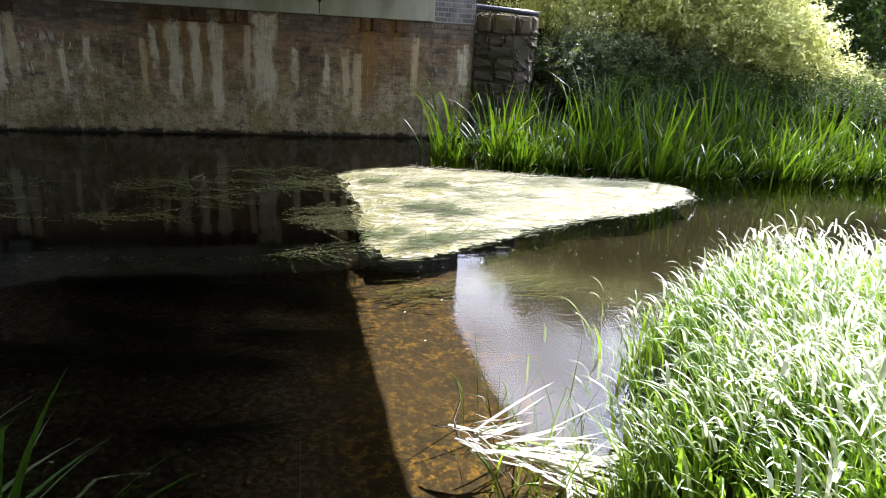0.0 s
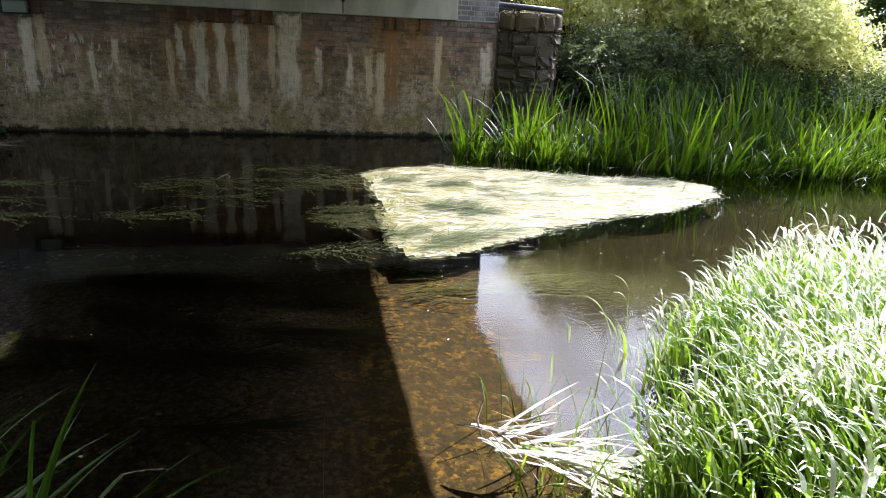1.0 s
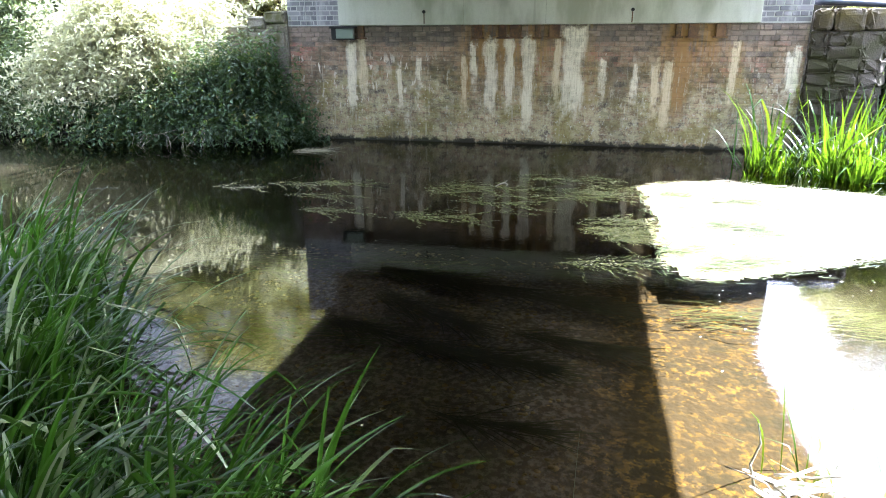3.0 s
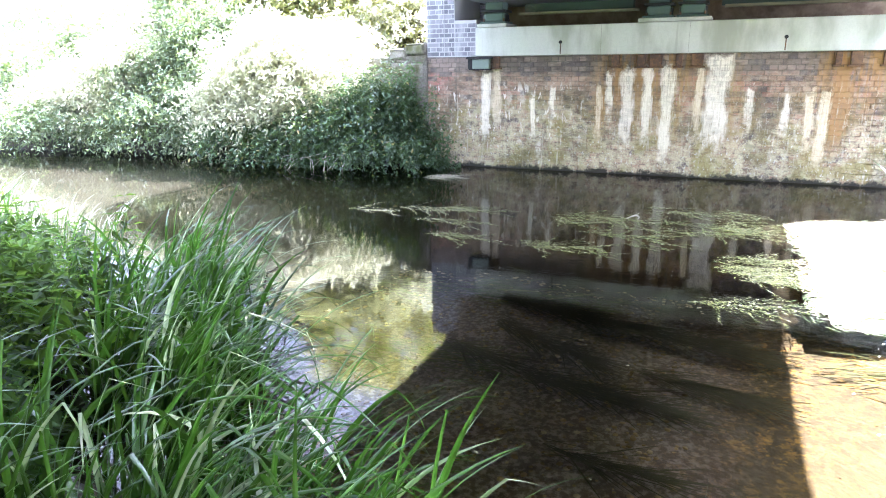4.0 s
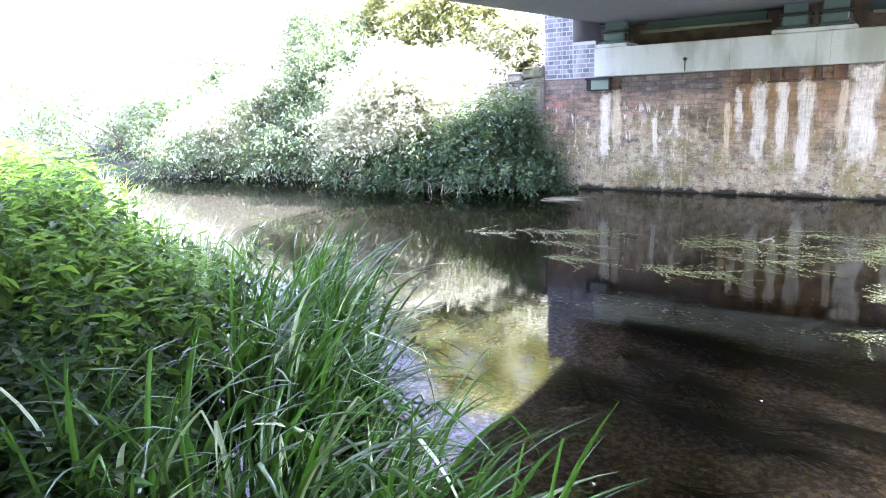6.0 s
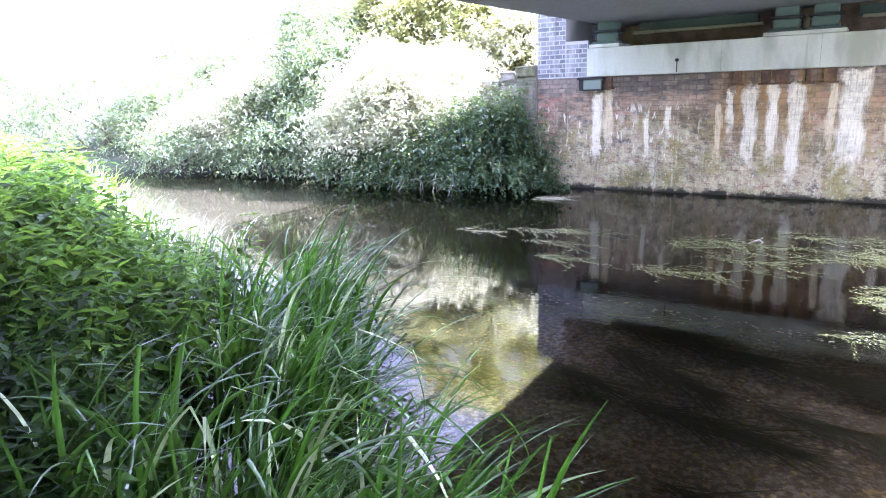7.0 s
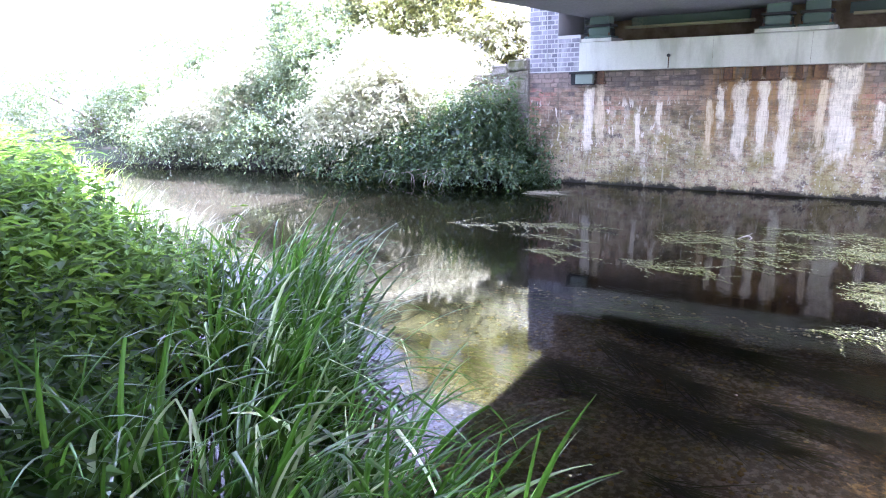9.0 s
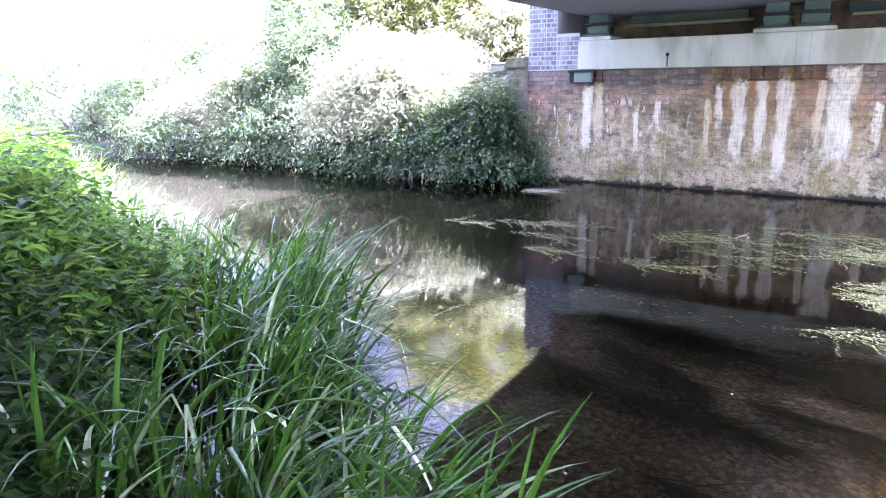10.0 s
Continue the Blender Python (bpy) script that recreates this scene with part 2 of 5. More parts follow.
    smear = n.math("MULTIPLY", n.ramp(n.noise(n.stretch(p, (11.0, 11.0, 4.0)), 1.0, 4, 0.65, 0.4), 0.58, 0.64), n.math("MULTIPLY", n.ramp(z, 0.35, 0.6), n.ramp(z, 1.5, 1.25)))
    color = n.mix(n.math("MULTIPLY", n.math("MULTIPLY", smear, n.ramp(x, 1.9, 1.5, 0.35, 1.0)), 0.85), color, (0.80, 0.72, 0.62))
    # thin scattered runs
    thin = n.math("MULTIPLY", n.ramp(run, 0.58, 0.68), n.ramp(z, 1.6, 1.1))
    color = n.mix(n.math("MULTIPLY", thin, 0.55), color, (0.56, 0.50, 0.40))
    slime = n.ramp(n.math("ADD", z, n.math("MULTIPLY", n.noise(p, 5.0, 5, 0.75), 0.36)), 0.265, 0.20)
    color = n.mix(slime, color, (0.035, 0.028, 0.02))
    rough = n.ramp(slime, 0.0, 1.0, 0.88, 0.35)
    return n.finish(color, rough, n.bump(n.math("ADD", grain, mid), 0.5, 0.008))


def ground_material():
    n = Nodes("bank_soil_and_gravel_bed")
    p = n.place()
    x, y, z = n.split(p)
    fine = n.noise(p, 26.0, 5, 0.65)
    big = n.noise(n.stretch(p, (0.45, 1.0, 1.0)), 1.6, 4, 0.6, 0.6)
    cells = n.node("TexVoronoi")
    n.link(p, cells.inputs["Vector"])
    cells.inputs["Scale"].default_value = 34.0
    stones = n.mix(n.ramp(cells.outputs["Color"], 0.1, 0.9), (0.05, 0.034, 0.006), (0.26, 0.16, 0.010))
    stones = n.mix(n.ramp(fine, 0.42, 0.62, 0.0, 0.85), stones, (0.06, 0.046, 0.024))
    stones = n.mix(n.ramp(n.noise(p, 14.0, 6, 0.8), 0.46, 0.52, 0.0, 0.92), stones, (0.022, 0.016, 0.003))
    silt = n.mix(n.ramp(big, 0.44, 0.62, 0.0, 0.5), stones, (0.045, 0.032, 0.009))
    # bed lifted where shaded and blackened where sunlit, light evened out by colour
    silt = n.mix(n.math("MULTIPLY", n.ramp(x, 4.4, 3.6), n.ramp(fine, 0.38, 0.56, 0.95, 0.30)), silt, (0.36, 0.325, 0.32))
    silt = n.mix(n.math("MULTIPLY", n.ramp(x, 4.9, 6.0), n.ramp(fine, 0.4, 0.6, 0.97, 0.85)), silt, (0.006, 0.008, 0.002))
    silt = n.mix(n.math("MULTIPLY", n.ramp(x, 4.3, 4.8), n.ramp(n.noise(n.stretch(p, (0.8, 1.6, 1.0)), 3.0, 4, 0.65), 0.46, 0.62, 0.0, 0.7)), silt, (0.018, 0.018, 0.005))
    # light on the bed dimmed by near-black colour in the channel and upstream bar
    dim_zone = n.math("ADD", n.ramp(n.math("ADD", y, n.math("MULTIPLY", big, 1.2)), -5.2, -4.2), n.ramp(n.math("ADD", x, n.math("MULTIPLY", big, 0.8)), 2.6, 1.3), clamp=True)
    silt = n.mix(n.math("MULTIPLY", dim_zone, n.ramp(x, -3.4, -2.6)), silt, (0.011, 0.0105, 0.0045))
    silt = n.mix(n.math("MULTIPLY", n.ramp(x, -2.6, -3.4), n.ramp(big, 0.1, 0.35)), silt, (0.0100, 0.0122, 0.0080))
    soil = n.mix(fine, (0.014, 0.011, 0.007), (0.045, 0.036, 0.02))
    soil = n.mix(n.ramp(big, 0.45, 0.6), soil, (0.016, 0.026, 0.007))
    color = n.mix(n.ramp(n.math("ADD", z, n.math("MULTIPLY", fine, 0.1)), 0.02, 0.10), silt, soil)
    height = n.math("ADD", n.math("MULTIPLY", cells.outputs["Distance"], -1.0), fine)
    return n.finish(color, 0.9, n.bump(height, 0.22, 0.02))


def water_material():
    n = Nodes("brown_river_water")
    p = n.place()
    slow = n.noise(n.stretch(p, (0.7, 1.3, 1.0)), 3.2, 3, 0.5, 0.4)
    quick = n.noise(n.stretch(p, (0.6, 1.6, 1.0)), 13.0, 3, 0.6, 0.8)
    x, y, z = n.split(p)
    riffle = n.ramp(n.noise(n.stretch(p, (0.35, 0.9, 1.0)), 0.9, 2), 0.42, 0.66)
    lively = n.math("MULTIPLY", n.ramp(x, 4.2, 5.4), n.math("MULTIPLY", n.ramp(y, -9.0, -7.6), n.ramp(y, -5.6, -6.8)))
    high = n.math("ADD", n.math("MULTIPLY", slow, 0.30), n.math("MULTIPLY", quick, n.math("ADD", 0.06, n.math("ADD", n.math("MULTIPLY", riffle, 0.07), n.math("MULTIPLY", lively, 0.28)))))
    normal = n.bump(high, 0.05, 0.05)
    gloss = n.node("BsdfGlossy")
    gloss.inputs["Roughness"].default_value = 0.02
    n.link(normal, gloss.inputs["Normal"])
    clear = n.node("BsdfTransparent")
    big = n.noise(n.stretch(p, (0.45, 1.0, 1.0)), 1.6, 4, 0.6, 0.6)
    dim_zone = n.math("ADD", n.ramp(n.math("ADD", y, n.math("MULTIPLY", big, 1.2)), -5.6, -4.0), n.ramp(n.math("ADD", x, n.math("MULTIPLY", big, 0.8)), 2.6, 1.2), clamp=True)
    dim_zone = n.math("MULTIPLY", dim_zone, n.math("MULTIPLY", n.ramp(x, -3.9, -3.2), n.ramp(x, 6.6, 5.4)))
    dim_zone = n.math("MAXIMUM", dim_zone, n.math("MULTIPLY", n.ramp(x, 5.5, 6.5), n.ramp(y, -7.0, -5.8)))
    n.link(n.mix(dim_zone, (0.84, 0.78, 0.63), (0.46, 0.42, 0.30)), clear.inputs[0])
    fres = n.node("Fresnel")
    fres.inputs[0].default_value = 1.333
    n.link(normal, fres.inputs["Normal"])
    both = n.node("MixShader")
    n.link(fres.outputs[0], both.inputs[0])
    n.link(clear.outputs[0], both.inputs[1])
    n.link(gloss.outputs[0], both.inputs[2])
    n.link(both.outputs[0], n.out.inputs[0])
    return n.mat


def matted_weed_material():
    """Pale strands combed along the current over olive weed."""
    n = Nodes("matted_weed")
    p = n.place()
    bend = n.noise(p, 1.3, 3)
    q = n.node("VectorMath", operation="ADD")
    n.link(n.stretch(p, (1.5, 4.2, 1.0)), q.inputs[0])
    n.link(n.node("CombineXYZ").outputs[0], q.inputs[1])
    shift = q.inputs[1].links[0].from_node
    n.link(n.math("MULTIPLY", bend, 4.0), shift.inputs[1])
    comb = n.noise(q.outputs[0], 1.6, 6, 0.72)
    patch = n.noise(n.stretch(p, (0.8, 1.7, 1.0)), 1.9, 5, 0.65, 0.5)
    fine = n.noise(q.outputs[0], 7.0, 4, 0.7)
    color = n.mix(n.ramp(comb, 0.47, 0.64), (0.26, 0.22, 0.05), (0.62, 0.58, 0.46))
    color = n.mix(n.ramp(fine, 0.48, 0.66, 0.0, 0.8), color, (0.78, 0.75, 0.66))
    olive = n.ramp(n.math("ADD", n.math("MULTIPLY", patch, 0.7), n.math("MULTIPLY", comb, 0.3)), 0.59, 0.49)
    color = n.mix(n.math("MULTIPLY", olive, 0.85), color, (0.15, 0.16, 0.03))
    color = n.mix(n.ramp(n.noise(q.outputs[0], 3.4, 5, 0.7), 0.42, 0.35, 0.0, 0.85), color, (0.04, 0.038, 0.012))
    return n.finish(color, 0.33, n.bump(n.math("ADD", comb, n.math("MULTIPLY", fine, 0.5)), 1.0, 0.05), spec=0.6)


def plain_material(name, a, b, scale=8.0, rough=0.7, relief=0.3):
    n = Nodes(name)
    p = n.place()
    v = n.noise(p, scale, 5, 0.6)
    return n.finish(n.mix(n.ramp(v, 0.3, 0.7), a, b), rough, n.bump(v, relief, 0.01))


BRICK = brick_material("weathered_red_brick")
MORTAR = brick_material("lime_stained_mortar", mortar=True)
BLUE_BRICK = brick_material("blue_grey_engineering_brick", blue=True)
PALE_MORTAR = brick_material("pale_mortar", mortar=True, blue=True)
CONCRETE = concrete_material("pale_concrete", (0.60, 0.60, 0.53), (0.36, 0.36, 0.28))
STONE = stone_material("mossy_coping_stone", (0.30, 0.27, 0.22), (0.10, 0.10, 0.035))
MOSSY = stone_material("moss_grown_stone", (0.10, 0.08, 0.055), (0.085, 0.065, 0.016))
DARK_STONE = stone_material("dark_damp_stone", (0.085, 0.07, 0.052), (0.045, 0.042, 0.016))
SOFFIT = steel_material("dark_grey_painted_steel", (0.18, 0.187, 0.192), (0.23, 0.23, 0.225), 0.5)
GREEN_STEEL = steel_material("green_painted_steel", (0.075, 0.115, 0.095), (0.20, 0.21, 0.15), 0.5)
BUFF_STEEL = steel_material("buff_weathered_flange", (0.36, 0.33, 0.20), (0.17, 0.13, 0.07), 0.7)
RUSTY = steel_material("rusty_iron", (0.07, 0.04, 0.025), (0.20, 0.11, 0.05), 0.8, (0.4, 0.6))
BLACK = plain_material("black_plates_and_hole_dark", (0.010, 0.010, 0.010), (0.02, 0.02, 0.018))
PIPE = plain_material("dark_blue_plastic_pipe", (0.015, 0.02, 0.035), (0.03, 0.035, 0.055), 8, 0.35, 0.05)
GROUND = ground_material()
WATER = water_material()
BALLAST = plain_material("brown_stained_ballast", (0.20, 0.14, 0.09), (0.36, 0.28, 0.19), 5, 0.85, 0.4)
PALE_STEEL = steel_material("pale_grey_green_steel", (0.20, 0.24, 0.20), (0.30, 0.32, 0.27), 0.6)
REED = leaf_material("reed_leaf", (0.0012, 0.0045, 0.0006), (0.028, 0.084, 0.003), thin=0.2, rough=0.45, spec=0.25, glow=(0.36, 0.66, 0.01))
GRASS = leaf_material("bank_grass_leaf", (0.03, 0.10, 0.004), (0.26, 0.40, 0.03), dry_or_glint=(0.70, 0.72, 0.50), dry_or_glint_share=0.07, rough=0.32, thin=0.36, spec=1.0, glow=(0.5, 0.8, 0.03))
# near-white top leaves put the sun's glints into the grass colour
PALE_GRASS = leaf_material("glint_pale_grass_leaf", (0.26, 0.34, 0.14), (0.60, 0.64, 0.46), dry_or_glint=(0.80, 0.78, 0.72), dry_or_glint_share=0.25, rough=0.38, thin=0.45, spec=0.9, glow=(0.85, 0.9, 0.65))
BLEACHED_LIT = leaf_material("bleached_and_lit_grass_leaf", (0.50, 0.48, 0.36), (0.80, 0.78, 0.70), dry_or_glint=(0.3, 0.4, 0.12), dry_or_glint_share=0.12, rough=0.5, thin=0.2)
PALE_SHRUB = leaf_material("pale_willow_leaf", (0.05, 0.075, 0.02), (0.28, 0.29, 0.11), dry_or_glint=(0.5, 0.46, 0.30), dry_or_glint_share=0.06, thin=0.5, glow=(0.80, 0.78, 0.26))
# a few blades are coloured pale as sky sheen on the leaves
SHADE_REED = leaf_material("sword_leaf", (0.0025, 0.009, 0.001), (0.044, 0.108, 0.007), dry_or_glint=(0.30, 0.33, 0.20), rough=0.30, dry_or_glint_share=0.025, thin=0.26, spec=0.30, glow=(0.2, 0.48, 0.04))
# darker copy of the nettle leaf, with shade put into its colour
SHADE_NETTLE = leaf_material("shade_toned_nettle_leaf", (0.002, 0.006, 0.001), (0.018, 0.046, 0.006), rough=0.6, thin=0.22, spec=0.12, glow=(0.30, 0.50, 0.07), dry_or_glint_share=0.0)
NEAR_NETTLE = leaf_material("fresh_nettle_leaf", (0.002, 0.006, 0.001), (0.070, 0.140, 0.010), rough=0.6, thin=0.30, spec=0.12, glow=(0.34, 0.55, 0.06), dry_or_glint_share=0.0)
# shrub leaf raised far above foliage tone, sunlight put into its colour
SHRUB = leaf_material("sun_toned_shrub_leaf", (0.22, 0.28, 0.07), (0.72, 0.74, 0.32), dry_or_glint=(0.80, 0.78, 0.55), dry_or_glint_share=0.16, thin=0.7, glow=(0.93, 0.93, 0.40))
# whitened leaf: the glare of sun on the crown is put into its colour
WHITE_SHRUB = leaf_material("sun_glare_shrub_leaf", (0.19, 0.21, 0.13), (0.46, 0.47, 0.33), dry_or_glint=(0.60, 0.58, 0.46), dry_or_glint_share=0.05, thin=0.60, glow=(0.76, 0.74, 0.40))
MID_SHRUB = leaf_material("mid_green_leaf", (0.03, 0.055, 0.03), (0.135, 0.17, 0.095), dry_or_glint=(0.30, 0.30, 0.22), dry_or_glint_share=0.01, thin=0.35, glow=(0.4, 0.5, 0.1))
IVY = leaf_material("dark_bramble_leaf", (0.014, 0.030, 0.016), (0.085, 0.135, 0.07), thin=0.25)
# lit copy of the tree leaf, lightened and yellowed to carry the sunlight
SUN_TREE = leaf_material("sun_toned_tree_leaf", (0.16, 0.19, 0.04), (0.42, 0.42, 0.11), thin=0.7, glow=(1.0, 0.95, 0.25))
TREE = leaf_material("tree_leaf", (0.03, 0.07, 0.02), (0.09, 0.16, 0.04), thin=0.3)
WEED = leaf_material("river_weed", (0.09, 0.09, 0.02), (0.52, 0.46, 0.32), dry_or_glint=(0.55, 0.50, 0.36), dry_or_glint_share=0.25, rough=0.5, thin=0.15)
SUNK = leaf_material("dark_drowned_weed", (0.018, 0.022, 0.010), (0.05, 0.052, 0.022), rough=0.6, thin=0.05, dry_or_glint_share=0.0)
DRIFT = leaf_material("drifting_weed", (0.05, 0.055, 0.012), (0.24, 0.23, 0.06), dry_or_glint=(0.40, 0.36, 0.22), dry_or_glint_share=0.12, rough=0.5, thin=0.1)
WEED_BED = matted_weed_material()
BED_WEED = leaf_material("drowned_weed", (0.03, 0.05, 0.012), (0.10, 0.13, 0.03), rough=0.6, thin=0.1)
PEBBLE = leaf_material("bed_pebble", (0.15, 0.115, 0.055), (0.42, 0.33, 0.18), dry_or_glint=(0.5, 0.44, 0.3), dry_or_glint_share=0.05, rough=0.8, thin=0.0)
BARK = plain_material("bark", (0.06, 0.045, 0.03), (0.16, 0.12, 0.08), 30, 0.9, 0.6)
DEAD = plain_material("bleached_dead_stems", (0.30, 0.25, 0.18), (0.62, 0.55, 0.46), 20, 0.8, 0.3)


# ---- mesh helpers ----
def mesh_object(name, verts, faces, material, smooth=False):
    me = bpy.data.meshes.new(name)
    me.from_pydata(verts.tolist() if hasattr(verts, "tolist") else verts, [], faces.tolist() if hasattr(faces, "tolist") else faces)
    me.materials.append(material)
    if smooth:
        me.polygons.foreach_set("use_smooth", [True] * len(me.polygons))
    return new(name, me)


def thing(name, label, category, group="", at=(0, 0, 0), kind=""):
    ob = new(name)
    ob.empty_display_size = 0.1
    ob.location = at
    return tagged(ob, label, category, group, kind)


def under(ob, parent, label=""):
    """Make ob a part; parents stand unturned, so that only their place is taken off."""
    ob.parent = parent
    up, off = parent, Vector((0, 0, 0))
    while up is not None:
        off += up.location
        up = up.parent
    ob.location -= off
    return tagged(ob, label)


def part(name, bm, material, parent, label=""):
    me = bpy.data.meshes.new(name)
    bm.to_mesh(me)
    bm.free()
    me.materials.append(material)
    ob = new(name, me)
    if parent is not None:
        under(ob, parent, label)
    return ob


def box_bm(x0, x1, y0, y1, z0, z1, bevel=0.0, segments=2):
    bm = bmesh.new()
    bmesh.ops.create_cube(bm, size=1.0, matrix=Matrix.Translation(((x0 + x1) / 2, (y0 + y1) / 2, (z0 + z1) / 2)) @ Matrix.Diagonal((x1 - x0, y1 - y0, z1 - z0, 1)))
    if bevel:
        bmesh.ops.bevel(bm, geom=bm.edges[:], offset=bevel, segments=segments, affect="EDGES", profile=0.6)
    return bm


def rod_bm(a, b, r, r2=None, sides=10):
    a, b = Vector(a), Vector(b)
    bm = bmesh.new()
    m = Matrix.Translation((a + b) / 2) @ (b - a).to_track_quat("Z", "Y").to_matrix().to_4x4()
    bmesh.ops.create_cone(bm, cap_ends=True, segments=sides, radius1=r, radius2=r if r2 is None else r2, depth=(b - a).length, matrix=m)
    return bm


def tube(name, pts, radii, material, sides=7):
    """A tapered, bent limb."""
    pts = [Vector(p) for p in pts]
    verts, faces = [], []
    for i, p in enumerate(pts):
        way = (pts[min(i + 1, len(pts) - 1)] - pts[max(i - 1, 0)]).normalized()
        q = way.to_track_quat("Z", "Y")
        for k in range(sides):
            a = 2 * math.pi * k / sides
            verts.append(tuple(p + q @ Vector((math.cos(a) * radii[i], math.sin(a) * radii[i], 0))))
    for i in range(len(pts) - 1):
        for k in range(sides):
            a, b = i * sides + k, i * sides + (k + 1) % sides
            faces.append((a, b, b + sides, a + sides))
    faces.append(tuple(range(sides))[::-1])
    faces.append(tuple(range((len(pts) - 1) * sides, len(pts) * sides)))
    return mesh_object(name, verts, faces, material, True)


def unit(v):
    return v / np.maximum(np.linalg.norm(v, axis=-1, keepdims=True), 1e-9)


def blades(name, base, length, width, azimuth, lean, bend, material, kink=None, segs=6, twist=None, keel=0.0, curl=1.6):
    """Strap leaves that rise from base and arch over. Angles in radians from upright; kink: an extra fold part-way up."""
    n = len(base)
    s = np.linspace(0, 1, segs + 1)
    ang = lean[:, None] + bend[:, None] * s[None, :] ** curl
    if kink is not None:
        where = rng.uniform(0.5, 0.8, n)
        ang = ang + kink[:, None] * (s[None, :] > where[:, None])
    out = np.stack([np.cos(azimuth), np.sin(azimuth), np.zeros(n)], -1)
    side = np.stack([-np.sin(azimuth), np.cos(azimuth), np.zeros(n)], -1)
    if twist is not None:
        side = unit(side + twist[:, None] * out)
    step = (length / segs)[:, None]
    px = np.cumsum(np.concatenate([np.zeros((n, 1)), np.sin(ang[:, :-1]) * step], 1), 1)
    pz = np.cumsum(np.concatenate([np.zeros((n, 1)), np.cos(ang[:, :-1]) * step], 1), 1)
    mid = base[:, None, :] + out[:, None, :] * px[..., None]
    mid[..., 2] += pz
    half = width[:, None] * np.clip(1.05 - s[None, :] ** 2.2, 0.03, 1) * (0.65 + 0.35 * np.minimum(1, s[None, :] * 4)) / 2
    left, right = mid - side[:, None, :] * half[..., None], mid + side[:, None, :] * half[..., None]
    if keel:
        along = np.gradient(mid, axis=1)
        sunk = unit(np.cross(along, np.broadcast_to(side[:, None, :], along.shape)))
        spine = mid + sunk * (half * keel)[..., None]
        verts = np.stack([left, spine, right], 2).reshape(-1, 3)
        b = (np.arange(n) * (segs + 1) * 3)[:, None] + (np.arange(segs) * 3)[None, :]
        faces = np.stack([b, b + 1, b + 4, b + 3, b + 1, b + 2, b + 5, b + 4], -1).reshape(-1, 4)
        return mesh_object(name, verts, faces, material, False)
    verts = np.stack([left, right], 2).reshape(-1, 3)
    b = (np.arange(n) * (segs + 1) * 2)[:, None] + (np.arange(segs) * 2)[None, :]
    faces = np.stack([b, b + 1, b + 3, b + 2], -1).reshape(-1, 4)
    return mesh_object(name, verts, faces, material, True)


def leaves(name, base, way, up, length, width, material, fold=0.25):
    """Pointed leaves with a folded midrib: two faces a side."""
    n = len(base)
    way = unit(way)
    side = unit(np.cross(way, up))
    nor = np.cross(side, way)
    L, W = length[:, None], width[:, None]
    droop = -0.12
    a = base
    c = base + way * L * 0.45 - nor * W * fold * 0.5
    lft = base + way * L * 0.38 - side * W * 0.5 + nor * W * fold * 0.4
    rgt = base + way * L * 0.38 + side * W * 0.5 + nor * W * fold * 0.4
    tip = base + way * L + nor * L * droop
    verts = np.stack([a, rgt, tip, lft, c], 1).reshape(-1, 3)
    i = (np.arange(n) * 5)[:, None]
    faces = np.concatenate([i + np.array([[0, 1, 4]]), i + np.array([[1, 2, 4]]), i + np.array([[2, 3, 4]]), i + np.array([[3, 0, 4]])], 1).reshape(-1, 3)
    return mesh_object(name, verts, faces, material)


def ground_height(x, y):
    """Bed, banks, far embankment and added near-bank mounds."""
    x, y = np.asarray(x, float), np.asarray(y, float)
    far = np.interp(x, [-60, -14, -9, -6, -3, -1.0, -0.9, 7.1, 7.2, 8.5, 10, 13, 60], [-4, -1.6, -0.6, -0.3, -0.75, -0.4, 0.25, 0.25, -1.2, -1.6, -2.1, -2.4, -4])
    near = np.interp(x, [-60, -14, -9, -6, -3, -1, 1, 3, 4.5, 5.2, 5.8, 6.6, 8, 12, 60], [-9, -4.5, -4.4, -4.9, -6.3, -7.9, -9.0, -9.5, -9.4, -8.9, -7.9, -7.3, -7.1, -7.0, -9])
    wob = 0.12 * np.sin(x * 1.7 + y * 0.6) * np.sin(x * 0.63 - y * 1.3)
    def step(v, a, b):
        t = np.clip((v - a) / (b - a), 0, 1)
        return t * t * (3 - 2 * t)
    bed = -0.20 + 0.03 * np.sin(x * 2.1) * np.sin(y * 1.7 + x * 0.4)
    z = bed + 0.55 * step(near - y + wob, -0.55, 0.45) + 0.4 * step(near - y, 0.4, 3.0)
    up = step(y - far + wob, -0.45, 0.35)
    z = z + 0.42 * up + 1.2 * step(y - far, 0.6, 4.8)
    bank = step(x, -4.5, -1.5) * step(x, 11.0, 8.0)
    z = z + 1.9 * bank * step(y, 1.9, 3.4)
    # mounds out of view on the near bank, added to block low sky light
    z = z + 2.4 * step(-y, 11.0, 13.0) * (step(x, -7.5, -3.5) * step(-x, 0.6, 1.6) + step(x, 7.2, 8.2) * step(-x, -13.0, -9.5))
    return z


def placed(xy):
    return np.column_stack([xy, ground_height(xy[:, 0], xy[:, 1])])


# ---- ground and water ----
gx = np.concatenate([np.linspace(-900, -20, 14)[:-1], np.arange(-20, 20.01, 0.2), np.linspace(20, 900, 14)[1:]])
gy = np.concatenate([np.linspace(-900, -18, 14)[:-1], np.arange(-18, 10.01, 0.2), np.linspace(10, 900, 14)[1:]])
X, Y = np.meshgrid(gx, gy)
Z = ground_height(X, Y)
Z += 0.006 * rng.standard_normal(Z.shape)
idx = np.arange(X.size).reshape(X.shape)
